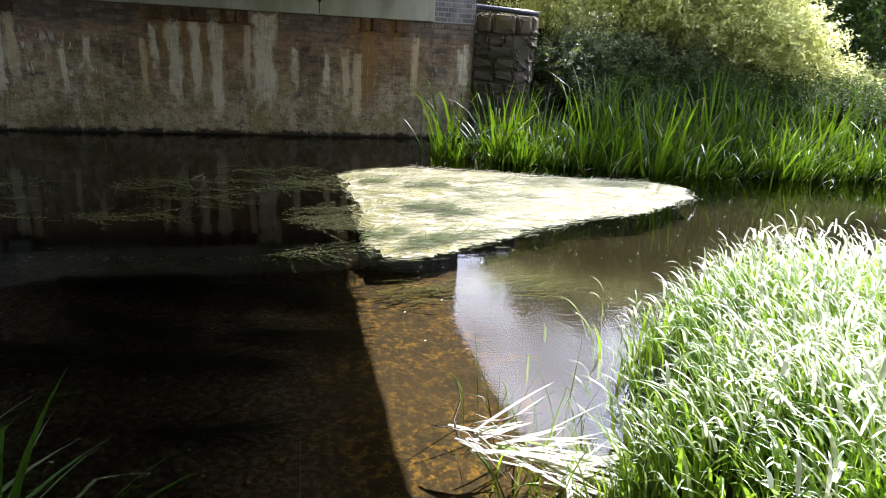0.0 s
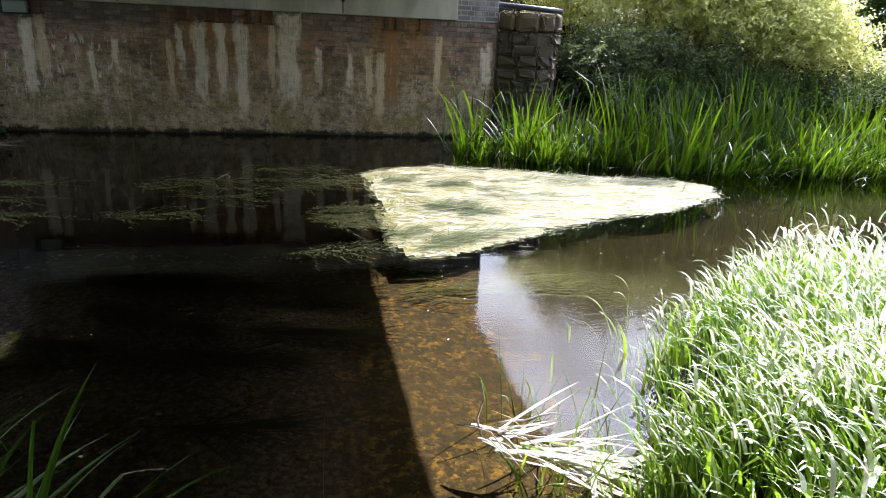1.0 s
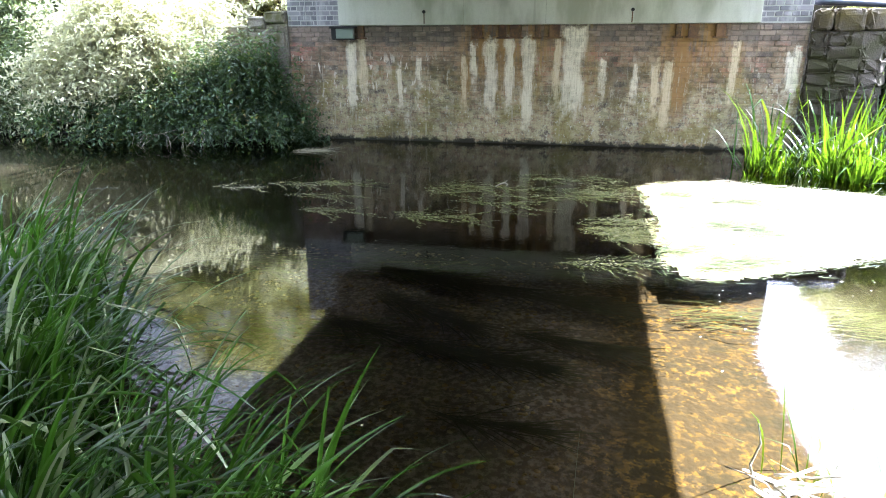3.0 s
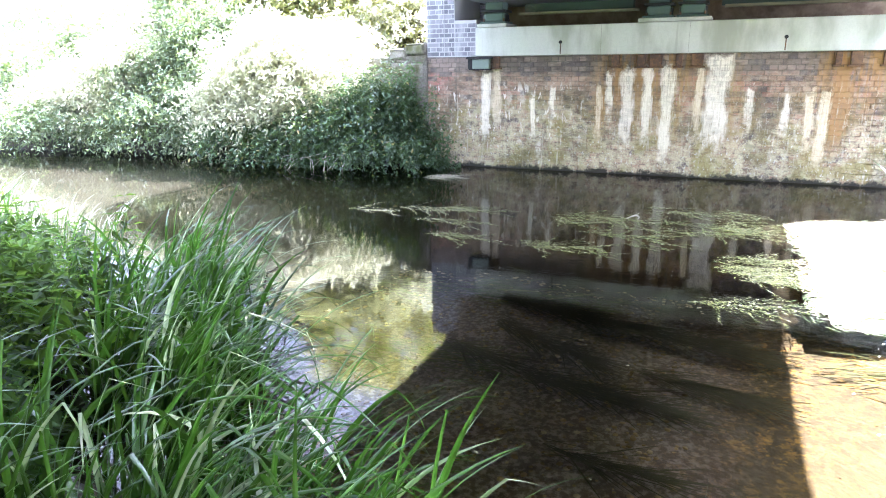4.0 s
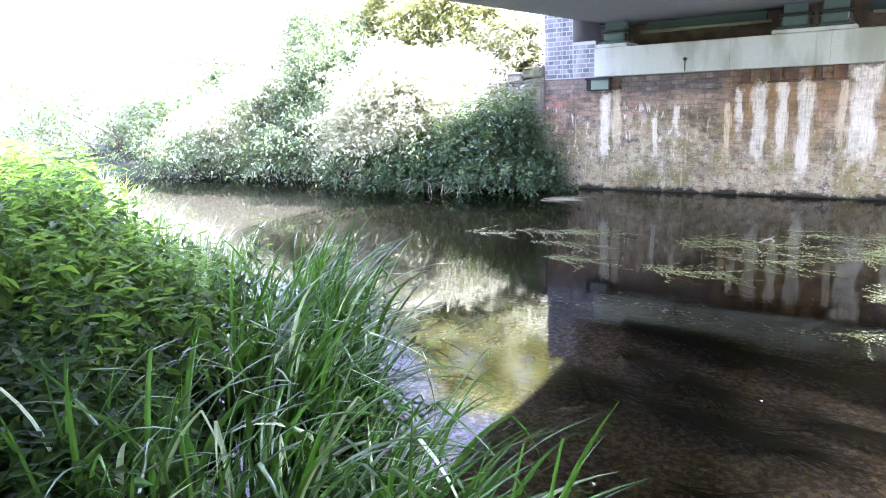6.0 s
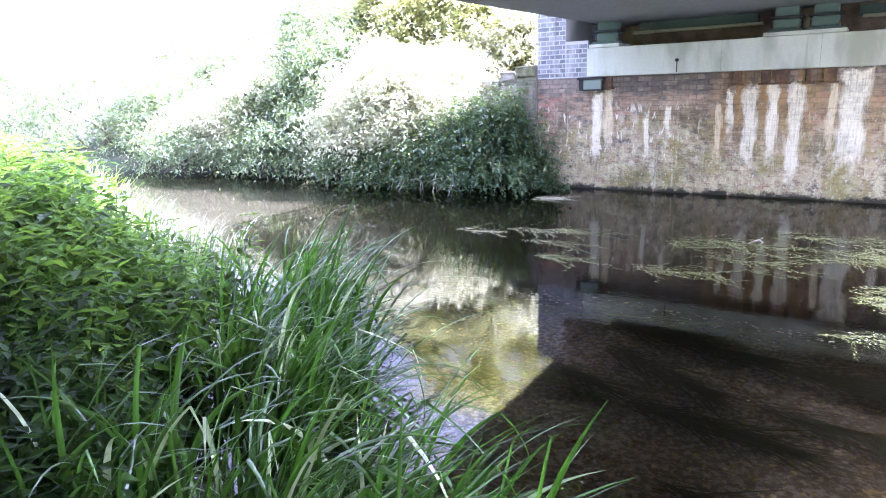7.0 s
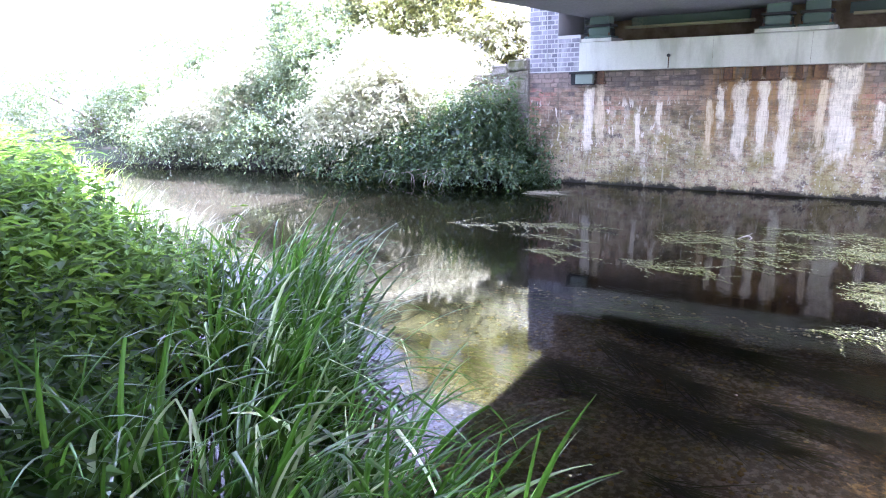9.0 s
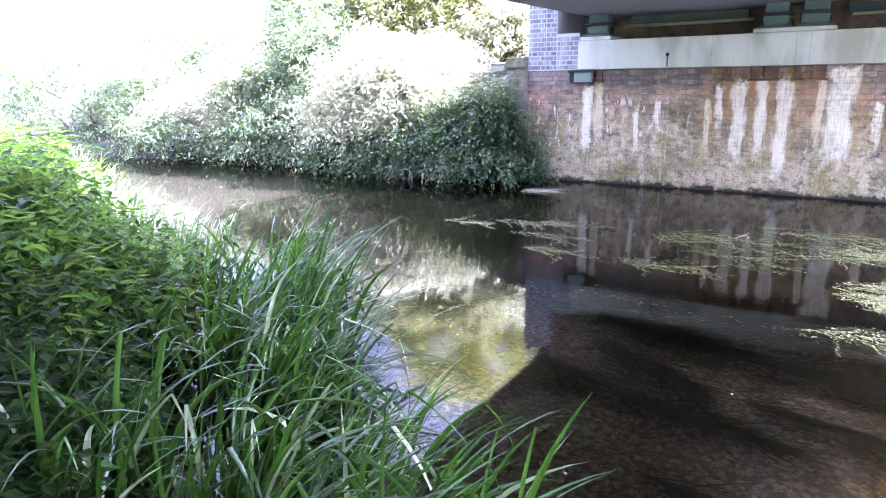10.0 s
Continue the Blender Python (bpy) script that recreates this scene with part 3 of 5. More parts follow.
quads = np.stack([idx[:-1, :-1], idx[:-1, 1:], idx[1:, 1:], idx[1:, :-1]], -1).reshape(-1, 4)
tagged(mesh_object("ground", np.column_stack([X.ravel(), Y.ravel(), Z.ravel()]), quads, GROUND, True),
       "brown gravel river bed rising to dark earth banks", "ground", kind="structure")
wv = [(-300, -9.8, 0), (300, -9.8, 0), (300, 0.3, 0), (-300, 0.3, 0)]
tagged(mesh_object("water", wv, [(0, 1, 2, 3)], WATER), "clear brown slow river water with reflections", "water", kind="structure")


# ---- bridge abutment ----
def wall_box(name, x0, x1, y0, y1, z0, z1, mat, label):
    ob = part(name, box_bm(x0, x1, y0, y1, z0, z1), mat, None)
    return tagged(ob, label, "wall", kind="structure")


BRICK_MESHES = {}


def brick_mesh(length, mat, variant, half):
    key = (round(length, 3), mat.name, variant, round(half, 4))
    if key not in BRICK_MESHES:
        r = random.Random(variant * 31 + int(length * 1000))
        bm = box_bm(-length / 2, length / 2, 0.0, 0.06, -half, half, 0.004, 1)
        for v in bm.verts:
            v.co += Vector((r.uniform(-1, 1), r.uniform(-0.6, 0.6), r.uniform(-1, 1))) * 0.0025
        me = bpy.data.meshes.new("brick")
        bm.to_mesh(me)
        bm.free()
        me.materials.append(mat)
        BRICK_MESHES[key] = me
    return BRICK_MESHES[key]


def lay_bricks(wall, x0, x1, z0, z1, face, mat, parts_where, rest_name, seed, joint=0.010):
    """English bond. Bricks inside parts_where(x, z) are parts, the others one joined part."""
    r = random.Random(seed)
    rest_v, rest_f, made = [], [], 0
    course = 0
    z = z0 + 0.0375
    while z + 0.03 < z1:
        header = course % 2 == 1
        pitch = 0.1125 if header else 0.225
        edge = x0 - (0.05625 if header else 0.0)
        while edge < x1 - 0.03:
            lo, hi = max(edge, x0), min(edge + pitch, x1)
            length, mid = hi - lo - joint, (lo + hi) / 2
            edge += pitch
            if length < 0.03:
                continue
            me = brick_mesh(length, mat, r.randrange(4), 0.0375 - joint / 2)
            depth = face + r.uniform(-0.004, 0.004)
            if parts_where(mid, z) and made < 300:
                ob = new("brick", me)
                ob.location = (mid, depth, z)
                ob.parent = wall
                made += 1
            else:
                base = len(rest_v)
                rest_v += [(v.co.x + mid, v.co.y + depth, v.co.z + z) for v in me.vertices]
                rest_f += [tuple(base + i for i in p.vertices) for p in me.polygons]
        z += 0.075
        course += 1
    if rest_v:
        ob = mesh_object(rest_name, rest_v, rest_f, mat)
        ob.parent = wall
        tagged(ob, kind="stuff")


# concrete bearing beam
beam = thing("bearing_beam", "long pale concrete bearing beam on the brick abutment", "beam", at=(3.18, 0.6, 1.84))
bm = box_bm(0.0, 6.37, -0.06, 1.45, 1.845, 2.29, 0.012, 2)
part("beam_body", bm, CONCRETE, beam)
for px in (1.424, 4.585):
    # black disc on the face stands in for the dark of the hole
    bm = bmesh.new()
    bmesh.ops.create_cone(bm, cap_ends=True, segments=14, radius1=0.026, radius2=0.026, depth=0.03, matrix=Matrix.Translation((px, -0.063, 2.04)) @ Matrix.Rotation(radians(90), 4, "X"))
    part("drain_hole", bm, BLACK, beam, "round black disc for the dark of a drain hole")
    part("drip_mark", box_bm(px - 0.008, px + 0.008, -0.064, -0.058, 1.86, 2.02, 0.002, 1), RUSTY, beam, "narrow dark drip below the hole")
for px in (2.05, 3.32):
    part("shutter_joint", box_bm(px - 0.0015, px + 0.0015, -0.0615, -0.058, 1.86, 2.28), STONE, beam, "fine upright cast joint")


def plinth(x0, x1, y0):
    ob = thing("bearing_plinth", "low pale concrete plinth on the bearing beam", "plinth", "bearing plinths", ((x0 + x1) / 2, y0 + 0.3, 2.29))
    part("plinth_block", box_bm(x0, x1, y0, y0 + 0.6, 2.294, 2.35, 0.006, 1), CONCRETE, ob)


def bearing(x, y):
    ob = thing("bridge_bearing", "green painted steel bearing under the girder end", "bearing", "bridge bearings", (x, y, 2.35))
    part("base_plate", box_bm(x - 0.22, x + 0.22, y - 0.2, y + 0.2, 2.353, 2.385, 0.004, 1), GREEN_STEEL, ob)
    part("rocker", box_bm(x - 0.17, x + 0.17, y - 0.14, y + 0.14, 2.385, 2.53, 0.03, 2), GREEN_STEEL, ob)
    part("top_plate", box_bm(x - 0.21, x + 0.21, y - 0.18, y + 0.18, 2.53, 2.565, 0.005, 1), BLACK, ob, "dark top plate")
    part("sole_block", box_bm(x - 0.15, x + 0.15, y - 0.13, y + 0.16, 2.565, 2.688, 0.006, 1), GREEN_STEEL, ob, "green steel block under the deck")
    for sx in (-0.19, 0.16):
        part("guide_lug", box_bm(x + sx, x + sx + 0.03, y - 0.10, y + 0.10, 2.385, 2.50, 0.006, 1), BLACK, ob, "dark guide lug")
    for sx in (-0.17, 0.17):
        for sy in (-0.14, 0.15):
            part("bolt", rod_bm((x + sx, y + sy, 2.38), (x + sx, y + sy, 2.43), 0.014, sides=6), RUSTY, ob, "rusty bolt")


for px in (0.27, 2.85, 3.33, 6.1):
    bearing(px, 0.22)
plinth(0.02, 0.52, -0.03)
plinth(2.58, 3.60, -0.03)
plinth(5.85, 6.35, -0.03)

# brackets below the beam
bracket = thing("jacking_bracket", "grey green steel bracket box below the beam end", "bracket", at=(0.1, -0.05, 1.63))
part("bracket_body", box_bm(-0.04, 0.25, -0.10, 0.0, 1.645, 1.80, 0.006, 1), PALE_STEEL, bracket)
part("bracket_lip", box_bm(-0.14, 0.30, -0.12, 0.0, 1.80, 1.835, 0.004, 1), BLACK, bracket, "dark top lip")
part("bracket_foot", box_bm(-0.10, 0.27, -0.115, 0.0, 1.625, 1.645, 0.003, 1), BLACK, bracket, "dark lower edge")
# solid black cheek stands in for the dark inside of the open end
part("end_cheek", box_bm(-0.13, -0.045, -0.07, 0.0, 1.645, 1.80, 0.004, 1), BLACK, bracket, "black block for the dark of the open end")
for x0, x1 in ((0.30, 0.42), (2.22, 2.34), (2.60, 2.72), (2.78, 2.96), (3.16, 3.24), (3.38, 3.54), (5.22, 5.30), (5.40, 5.54), (5.78, 5.92)):
    ob = thing("iron_corbel", "rusty iron corbel stub under the bearing beam", "corbel", "iron corbels", ((x0 + x1) / 2, -0.02, 1.66))
    part("stub", box_bm(x0, x1, -0.045, 0.0, 1.66, 1.838, 0.008, 1), RUSTY, ob)
    part("shelf_plate", box_bm(x0 - 0.03, x1 + 0.03, -0.06, 0.0, 1.635, 1.66, 0.004, 1), RUSTY, ob)

# deck
deck = thing("bridge_deck", "dark grey steel bridge deck with open side railings", "bridge deck", at=(3.28, -6.0, 2.69))
bm = bmesh.new()
low = [bm.verts.new(v) for v in ((0.0, -15.0, 2.69), (6.55, -15.0, 2.69), (6.55, -0.5, 2.69), (3.64, 0.42, 2.69), (2.07, 1.0, 2.69), (0.0, 1.40, 2.69))]
top = [bm.verts.new((v.co.x, v.co.y, 2.93)) for v in low]
bm.faces.new(low[::-1])
bm.faces.new(top)
for i in range(6):
    bm.faces.new((low[i], low[(i + 1) % 6], top[(i + 1) % 6], top[i]))
bmesh.ops.bevel(bm, geom=bm.edges[:], offset=0.012, segments=2, affect="EDGES")
part("soffit_plate", bm, SOFFIT, deck)
part("deck_slab", box_bm(-0.04, 6.59, -15.0, 1.90, 2.934, 3.13, 0.01, 1), SOFFIT, deck)
for side in (-0.10, 6.59):
    part("side_girder", box_bm(side, side + 0.06, -15.0, 1.9, 2.75, 4.15, 0.006, 1), SOFFIT, deck, "tall plate girder along the deck edge")
    part("girder_flange", box_bm(side - 0.08, side + 0.14, -15.0, 1.9, 4.15, 4.19, 0.006, 1), SOFFIT, deck)
    for h in (4.72, 5.04, 5.36):
        part("rail", rod_bm((side + 0.03, -15.0, h), (side + 0.03, 1.9, h), 0.055), SOFFIT, deck, "round steel hand rail")
    for k in range(9):
        yy = -14.6 + k * 2.0
        part("post", box_bm(side + 0.0, side + 0.06, yy - 0.03, yy + 0.03, 4.19, 5.40, 0.008, 1), SOFFIT, deck, "upright steel post")

# cross members above the beam shelf
for x0, x1, y0, z0, z1, mat, lab in ((0.55, 2.5, 0.55, 2.50, 2.54, BUFF_STEEL, "buff weathered girder flange"), (3.75, 6.0, 0.55, 2.50, 2.54, BUFF_STEEL, "buff weathered girder flange"),
                                     (0.6, 2.4, 0.75, 2.54, 2.685, GREEN_STEEL, "green girder web"), (3.7, 6.0, 0.75, 2.54, 2.685, GREEN_STEEL, "green girder web")):
    ob = thing("cross_girder", lab + " between the bearings", "girder", "cross girders", ((x0 + x1) / 2, y0, z0))
    part("flange" if mat is BUFF_STEEL else "web", box_bm(x0, x1, y0, y0 + 0.15, z0, z1, 0.005, 1), mat, ob)
wall_return = tagged(part("wall_return", box_bm(-0.385, 0.0, 1.205, 1.5, 2.425, 3.3), PALE_MORTAR, None), "dark brick return beside the pier", "wall", kind="structure")
# block added to keep sky light out of the recess
tagged(part("wall_cap", box_bm(-0.385, -0.12, 0.02, 1.19, 2.98, 3.3), BLUE_BRICK, None), "block added over the recess beside the pier to keep it dark", "wall", kind="structure")
tagged(part("wall_ballast", box_bm(0.0, 6.37, 1.46, 1.9, 1.85, 2.925), BALLAST, None), "brown stained wall behind the bearing shelf", "wall", kind="structure")

# far wing walls
def wing(name, pts, top, mat, label, thick=0.45):
    bm = bmesh.new()
    ring = []
    n = len(pts)
    for i, (x, y) in enumerate(pts):
        a, b = Vector(pts[max(i - 1, 0)]), Vector(pts[min(i + 1, n - 1)])
        d = (b - a).normalized()
        nx, ny = -d.y * thick, d.x * thick
        ring.append([bm.verts.new(v) for v in ((x, y, -0.6), (x, y, top[i]), (x + nx, y + ny, top[i] + 0.02), (x + nx, y + ny, -0.6))])
    for a, b in zip(ring[:-1], ring[1:]):
        for k in range(3):
            bm.faces.new((a[k], b[k], b[k + 1], a[k + 1]))
    bm.faces.new(ring[0])
    bm.faces.new(ring[-1][::-1])
    bmesh.ops.recalc_face_normals(bm, faces=bm.faces[:])
    return tagged(part(name, bm, mat, None), label, "wall", kind="structure")


WING_R = ((7.06, -0.05), (7.3, -0.12), (7.7, -0.15), (8.0, -0.05), (8.2, 0.25), (8.3, 0.8), (8.4, 2.0))
WING_L = ((-3.2, 1.6), (-2.4, 0.7), (-1.7, 0.2), (-1.3, 0.02), (-0.91, -0.03))
wing("wall_wing_1", WING_R, (1.72,) * 7, DARK_STONE, "dark mossy stone wing wall beside the abutment")
wing("wall_wing_2", WING_L, (1.35, 1.6, 1.78, 1.86, 1.9), STONE, "weathered stone wing wall overgrown with brambles")


def coping(pts, z, h, parent_label, mat):
    ob = thing("coping", parent_label, "coping", "copings", (*pts[0], z[0] if isinstance(z, tuple) else z))
    for i in range(len(pts) - 1):
        a, b = Vector(pts[i]), Vector(pts[i + 1])
        d = b - a
        bm = box_bm(0.006, d.length - 0.006, -0.06, 0.5, 0.0, h, 0.085 if h > 0.2 else 0.06, 4)
        for v in bm.verts:
            v.co += Vector(rng.normal(0, 0.008, 3))
        m = Matrix.Translation((a.x, a.y, z[i] if isinstance(z, tuple) else z)) @ Matrix.Rotation(math.atan2(d.y, d.x), 4, "Z")
        bmesh.ops.transform(bm, matrix=m, verts=bm.verts[:])
        part("coping_stone", bm, mat, ob)


def stone_face(wall_name, pts, z0, z1, seed, mat, worn=0.022):
    """Rough stone blocks in uneven courses along the line of a wall."""
    r = random.Random(seed)
    wall = bpy.data.objects[wall_name]
    pts = [Vector(p) for p in pts]
    run = [0.0]
    for a, b in zip(pts[:-1], pts[1:]):
        run.append(run[-1] + (b - a).length)

    def at(d):
        for i in range(len(run) - 1):
            if d <= run[i + 1] or i == len(run) - 2:
                t = (d - run[i]) / (run[i + 1] - run[i])
                return pts[i].lerp(pts[i + 1], t)

    z = z0
    while z < z1 - 0.06:
        h = min(r.uniform(0.13, 0.26), z1 - z)
        d = 0.0
        while d < run[-1] - 0.06:
            l = min(r.uniform(0.22, 0.5), run[-1] - d)
            a, b = at(d), at(d + l)
            w = b - a
            bm = box_bm(0.006, w.length - 0.006, -0.02 - r.uniform(0, 0.018), 0.10, z + 0.008, z + h - 0.006, worn, 3)
            for v in bm.verts:
                v.co += Vector((r.uniform(-1, 1), r.uniform(-1, 1), r.uniform(-1, 1))) * 0.6 * worn
            bmesh.ops.transform(bm, matrix=Matrix.Translation((a.x, a.y, 0)) @ Matrix.Rotation(math.atan2(w.y, w.x), 4, "Z"), verts=bm.verts[:])
            part("stone", bm, mat, wall)
            d += l
        z += h


stone_face("wall_wing_1", WING_R, -0.1, 1.72, 4, DARK_STONE, 0.045)
stone_face("wall_wing_2", WING_L[1:], -0.1, 1.84, 9, STONE)
coping(WING_R, 1.725, 0.30, "thick dark rounded coping stones with yellow moss", MOSSY)
coping(WING_L[1:], (1.66, 1.80, 1.88), 0.20, "rounded pale coping stones", STONE)

# pipe over the wing wall
pipe = thing("pipe", "dark blue plastic pipe lying on the wing wall", "pipe", at=(7.2, 0.2, 2.03))
ob = tube("hose", [(6.9, 0.25, 2.14), (7.2, 0.1, 2.11), (7.6, 0.0, 2.09), (8.0, 0.05, 2.075), (8.25, 0.35, 2.07), (8.4, 0.9, 2.08)], [0.045] * 6, PIPE, 10)
under(ob, pipe)

# near abutment behind the camera
wall_box("wall_near", -0.9, 7.1, -13.6, -13.1, -0.6, 2.68, MORTAR, "brick abutment on the near bank under the deck")


# ---- plants ----
def reed_bed(name, label, group, xy, length, width, mat, bend=(0.3, 1.2), lean=0.25, kink_share=0.15, azimuth=None, spread=math.pi, segs=6, fan=None, keel=0.0, curl=1.6, turn=0.5):
    n = len(xy)
    base = placed(xy)
    base[:, 2] = np.maximum(base[:, 2], -0.3)
    az = rng.uniform(-math.pi, math.pi, n) if azimuth is None else azimuth + rng.normal(0, spread, n)
    if fan is not None:
        az = np.arctan2(xy[:, 1] - fan[1], xy[:, 0] - fan[0]) + rng.normal(0, 0.5, n)
    kink = np.where(rng.random(n) < kink_share, rng.uniform(0.8, 1.9, n), 0.0)
    ob = blades(name, base, rng.uniform(*length, n), rng.uniform(*width, n), az, np.abs(rng.normal(0, lean, n)), rng.uniform(*bend, n), mat, kink, segs, rng.normal(0, turn, n), keel, curl)
    return tagged(ob, label, "reeds" if "reed" in name else "grass", group, "stuff")


def scatter(n, x0, x1, y0, y1, keep=None):
    xy = np.column_stack([rng.uniform(x0, x1, n * 4), rng.uniform(y0, y1, n * 4)])
    if keep is not None:
        xy = xy[keep(xy[:, 0], xy[:, 1])]
    return xy[:n]


def leafy_shrub(name, label, category, group, lumps, twigs, leaf, mat, twig_len=0.35, per=9, droop=0.3, ratio=0.4, stems=8, foot=None, stem_mat=None, kind=""):
    """A shrub or tree: stems from the foot into each lump, and a crown of twigs with leaves on the lumps. lumps: centre and radii."""
    lumps = np.array(lumps, float)
    if foot is None:
        foot = (lumps[:, 0].mean(), lumps[:, 1].mean())
    gz = float(ground_height(foot[0], foot[1]))
    root = thing(name, label, category, group, (foot[0], foot[1], gz), kind)
    k = rng.choice(len(lumps), twigs, p=(lumps[:, 3] * lumps[:, 5]) / (lumps[:, 3] * lumps[:, 5]).sum())
    d = unit(rng.standard_normal((twigs, 3)))
    d[:, 2] = np.where(d[:, 2] < -0.5, -d[:, 2], d[:, 2])
    shell = rng.uniform(0.35, 1.0, twigs) ** 0.5 + (rng.random(twigs) < 0.12) * rng.uniform(0.0, 0.35, twigs)
    rough = 1 + 0.28 * np.sin(d[:, 0] * 5 + k * 1.7) * np.sin(d[:, 2] * 5 + d[:, 1] * 4 + k)
    start = lumps[k, :3] + d * lumps[k, 3:] * (shell * rough)[:, None]
    start[:, 2] = np.maximum(start[:, 2], ground_height(start[:, 0], start[:, 1]) + 0.02)
    way = unit(d + rng.normal(0, 0.55, (twigs, 3)) + np.array([0, 0, 0.25]))
    tl = twig_len * rng.uniform(0.5, 1.3, twigs)
    s = (np.arange(per) + 0.5) / per
    pos = start[:, None, :] + way[:, None, :] * (tl[:, None] * s[None, :])[..., None]
    pos[..., 2] -= droop * tl[:, None] * s[None, :] ** 2
    across = unit(np.cross(way, rng.standard_normal((twigs, 3))))
    other = np.cross(way, across)
    turn = (np.arange(per) * 2.4)[None, :] + rng.uniform(0, 6.28, twigs)[:, None]
    out = across[:, None, :] * np.cos(turn)[..., None] + other[:, None, :] * np.sin(turn)[..., None]
    lw = unit(out + way[:, None, :] * 0.7 + np.array([0, 0, -0.25]))
    up = unit(np.array([0, 0, 1.0]) + rng.normal(0, 0.45, pos.shape))
    n = twigs * per
    L = leaf * rng.uniform(0.55, 1.25, n)
    crown = leaves("crown", pos.reshape(-1, 3), lw.reshape(-1, 3), up.reshape(-1, 3), L, L * ratio * rng.uniform(0.8, 1.2, n), mat)
    under(crown, root)
    for j in range(stems):
        c = lumps[j % len(lumps)]
        end = c[:3] + rng.normal(0, 0.35, 3) * c[3:] + np.array([0, 0, 0.3 * c[5]])
        f = np.array([foot[0] + rng.normal(0, 0.12 * stems ** 0.5), foot[1] + rng.normal(0, 0.1 * stems ** 0.5), 0])
        f[2] = float(ground_height(f[0], f[1])) - 0.05
        m = (f + end) / 2 + np.array([0, 0, 0.12 * abs(end[2] - f[2])]) + rng.normal(0, 0.1, 3)
        r = 0.012 + 0.018 * c[5]
        under(tube("stem", [f, (f + m) / 2 + rng.normal(0, 0.04, 3), m, end], [r, r * 0.8, r * 0.55, r * 0.2], stem_mat or BARK, 6), root)
    return root


def nettles(name, label, group, xy, height, leaf, mat, nodes=16, ratio=0.40, droop=-0.35, low=0.12):
    """Upright stems with pairs of toothed-looking pointed leaves."""
    n = len(xy)
    base = placed(xy)
    h = rng.uniform(*height, n)
    az = rng.uniform(-math.pi, math.pi, n)
    tilt = np.abs(rng.normal(0, 0.16, n))
    s = np.linspace(low, 1.0, nodes)
    out = np.stack([np.cos(az), np.sin(az), np.zeros(n)], -1)
    pos = base[:, None, :] + out[:, None, :] * (h * tilt)[:, None, None] * (s ** 1.7)[None, :, None]
    pos[..., 2] += h[:, None] * s[None, :]
    turn = az[:, None] + (np.arange(nodes) % 2 * math.pi / 2)[None, :] + rng.normal(0, 0.3, (n, nodes))
    P, W, U, L = [], [], [], []
    for flip in (0, math.pi):
        a = turn + flip
        w = np.stack([np.cos(a), np.sin(a), rng.normal(droop, 0.25, a.shape) + 0.5 * (s[None, :] > 0.93)], -1)
        P.append(pos.reshape(-1, 3))
        W.append(w.reshape(-1, 3))
        U.append(unit(np.array([0, 0, 1.0]) + rng.normal(0, 0.25, w.shape)).reshape(-1, 3))
        size = leaf * (1.15 - 0.65 * np.abs(s - 0.55) ** 1.0)[None, :] * rng.uniform(0.7, 1.2, a.shape)
        L.append(size.ravel())
    L = np.concatenate(L)
    root = thing(name, label, "nettles", group, (float(xy[:, 0].mean()), float(xy[:, 1].mean()), float(base[:, 2].mean())), "stuff")
    under(leaves("foliage", np.concatenate(P), np.concatenate(W), np.concatenate(U), L, L * ratio, mat), root)
    stalk = blades("stalks", base, h * 1.0, np.full(n, 0.008), az, tilt * 0.6, tilt * 1.2, mat, None, 4, rng.normal(0, 1, n))
    under(stalk, root)
    return root


# far bank reeds, in clumps along the water's edge
def reed_front(x):
    return float(np.interp(x, [6.0, 6.6, 7.2, 8.2, 9.3, 10.8, 12.6, 17], [-1.55, -1.7, -2.2, -2.5, -2.8, -3.1, -3.1, -3.3]))


for i, cx in enumerate(np.arange(6.45, 16.5, 0.46)):
    n = int(rng.uniform(50, 100))
    size = rng.uniform(0.6, 1.2) if i else 1.1
    c = (cx + rng.normal(0, 0.08), reed_front(cx) + 0.34 + rng.normal(0, 0.1))
    xy = np.column_stack([c[0] + rng.normal(0, 0.12, n), c[1] + rng.normal(0.0, 0.12, n)])
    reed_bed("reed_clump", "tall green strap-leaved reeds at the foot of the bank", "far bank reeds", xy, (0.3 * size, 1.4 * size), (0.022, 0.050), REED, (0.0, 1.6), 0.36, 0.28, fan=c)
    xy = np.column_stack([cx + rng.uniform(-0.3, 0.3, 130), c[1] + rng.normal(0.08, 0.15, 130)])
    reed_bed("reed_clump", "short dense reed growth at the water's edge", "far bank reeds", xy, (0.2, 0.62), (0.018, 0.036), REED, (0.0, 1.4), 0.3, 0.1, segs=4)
    # brighter grass leaf in the same reed bed stands in for sun
    if cx > 10.4:
        reed_bed("reed_clump", "yellow-green reeds with drooping leaves, sunlight put into their colour", "far bank reeds", xy[:40] + np.array([0.1, 0.05]), (0.5 * size, 1.15 * size), (0.016, 0.036), GRASS, (0.4, 1.8), 0.4, 0.35, 0.3, 1.0)
    if i % 2:
        reed_bed("reed_clump", "bleached fallen reed leaves at the water's edge", "far bank reeds", xy[:9] - np.array([0, 0.1]), (0.4, 0.8), (0.014, 0.028), BLEACHED_LIT, (0.9, 2.2), 0.4, 0.4, -1.57, 0.9)
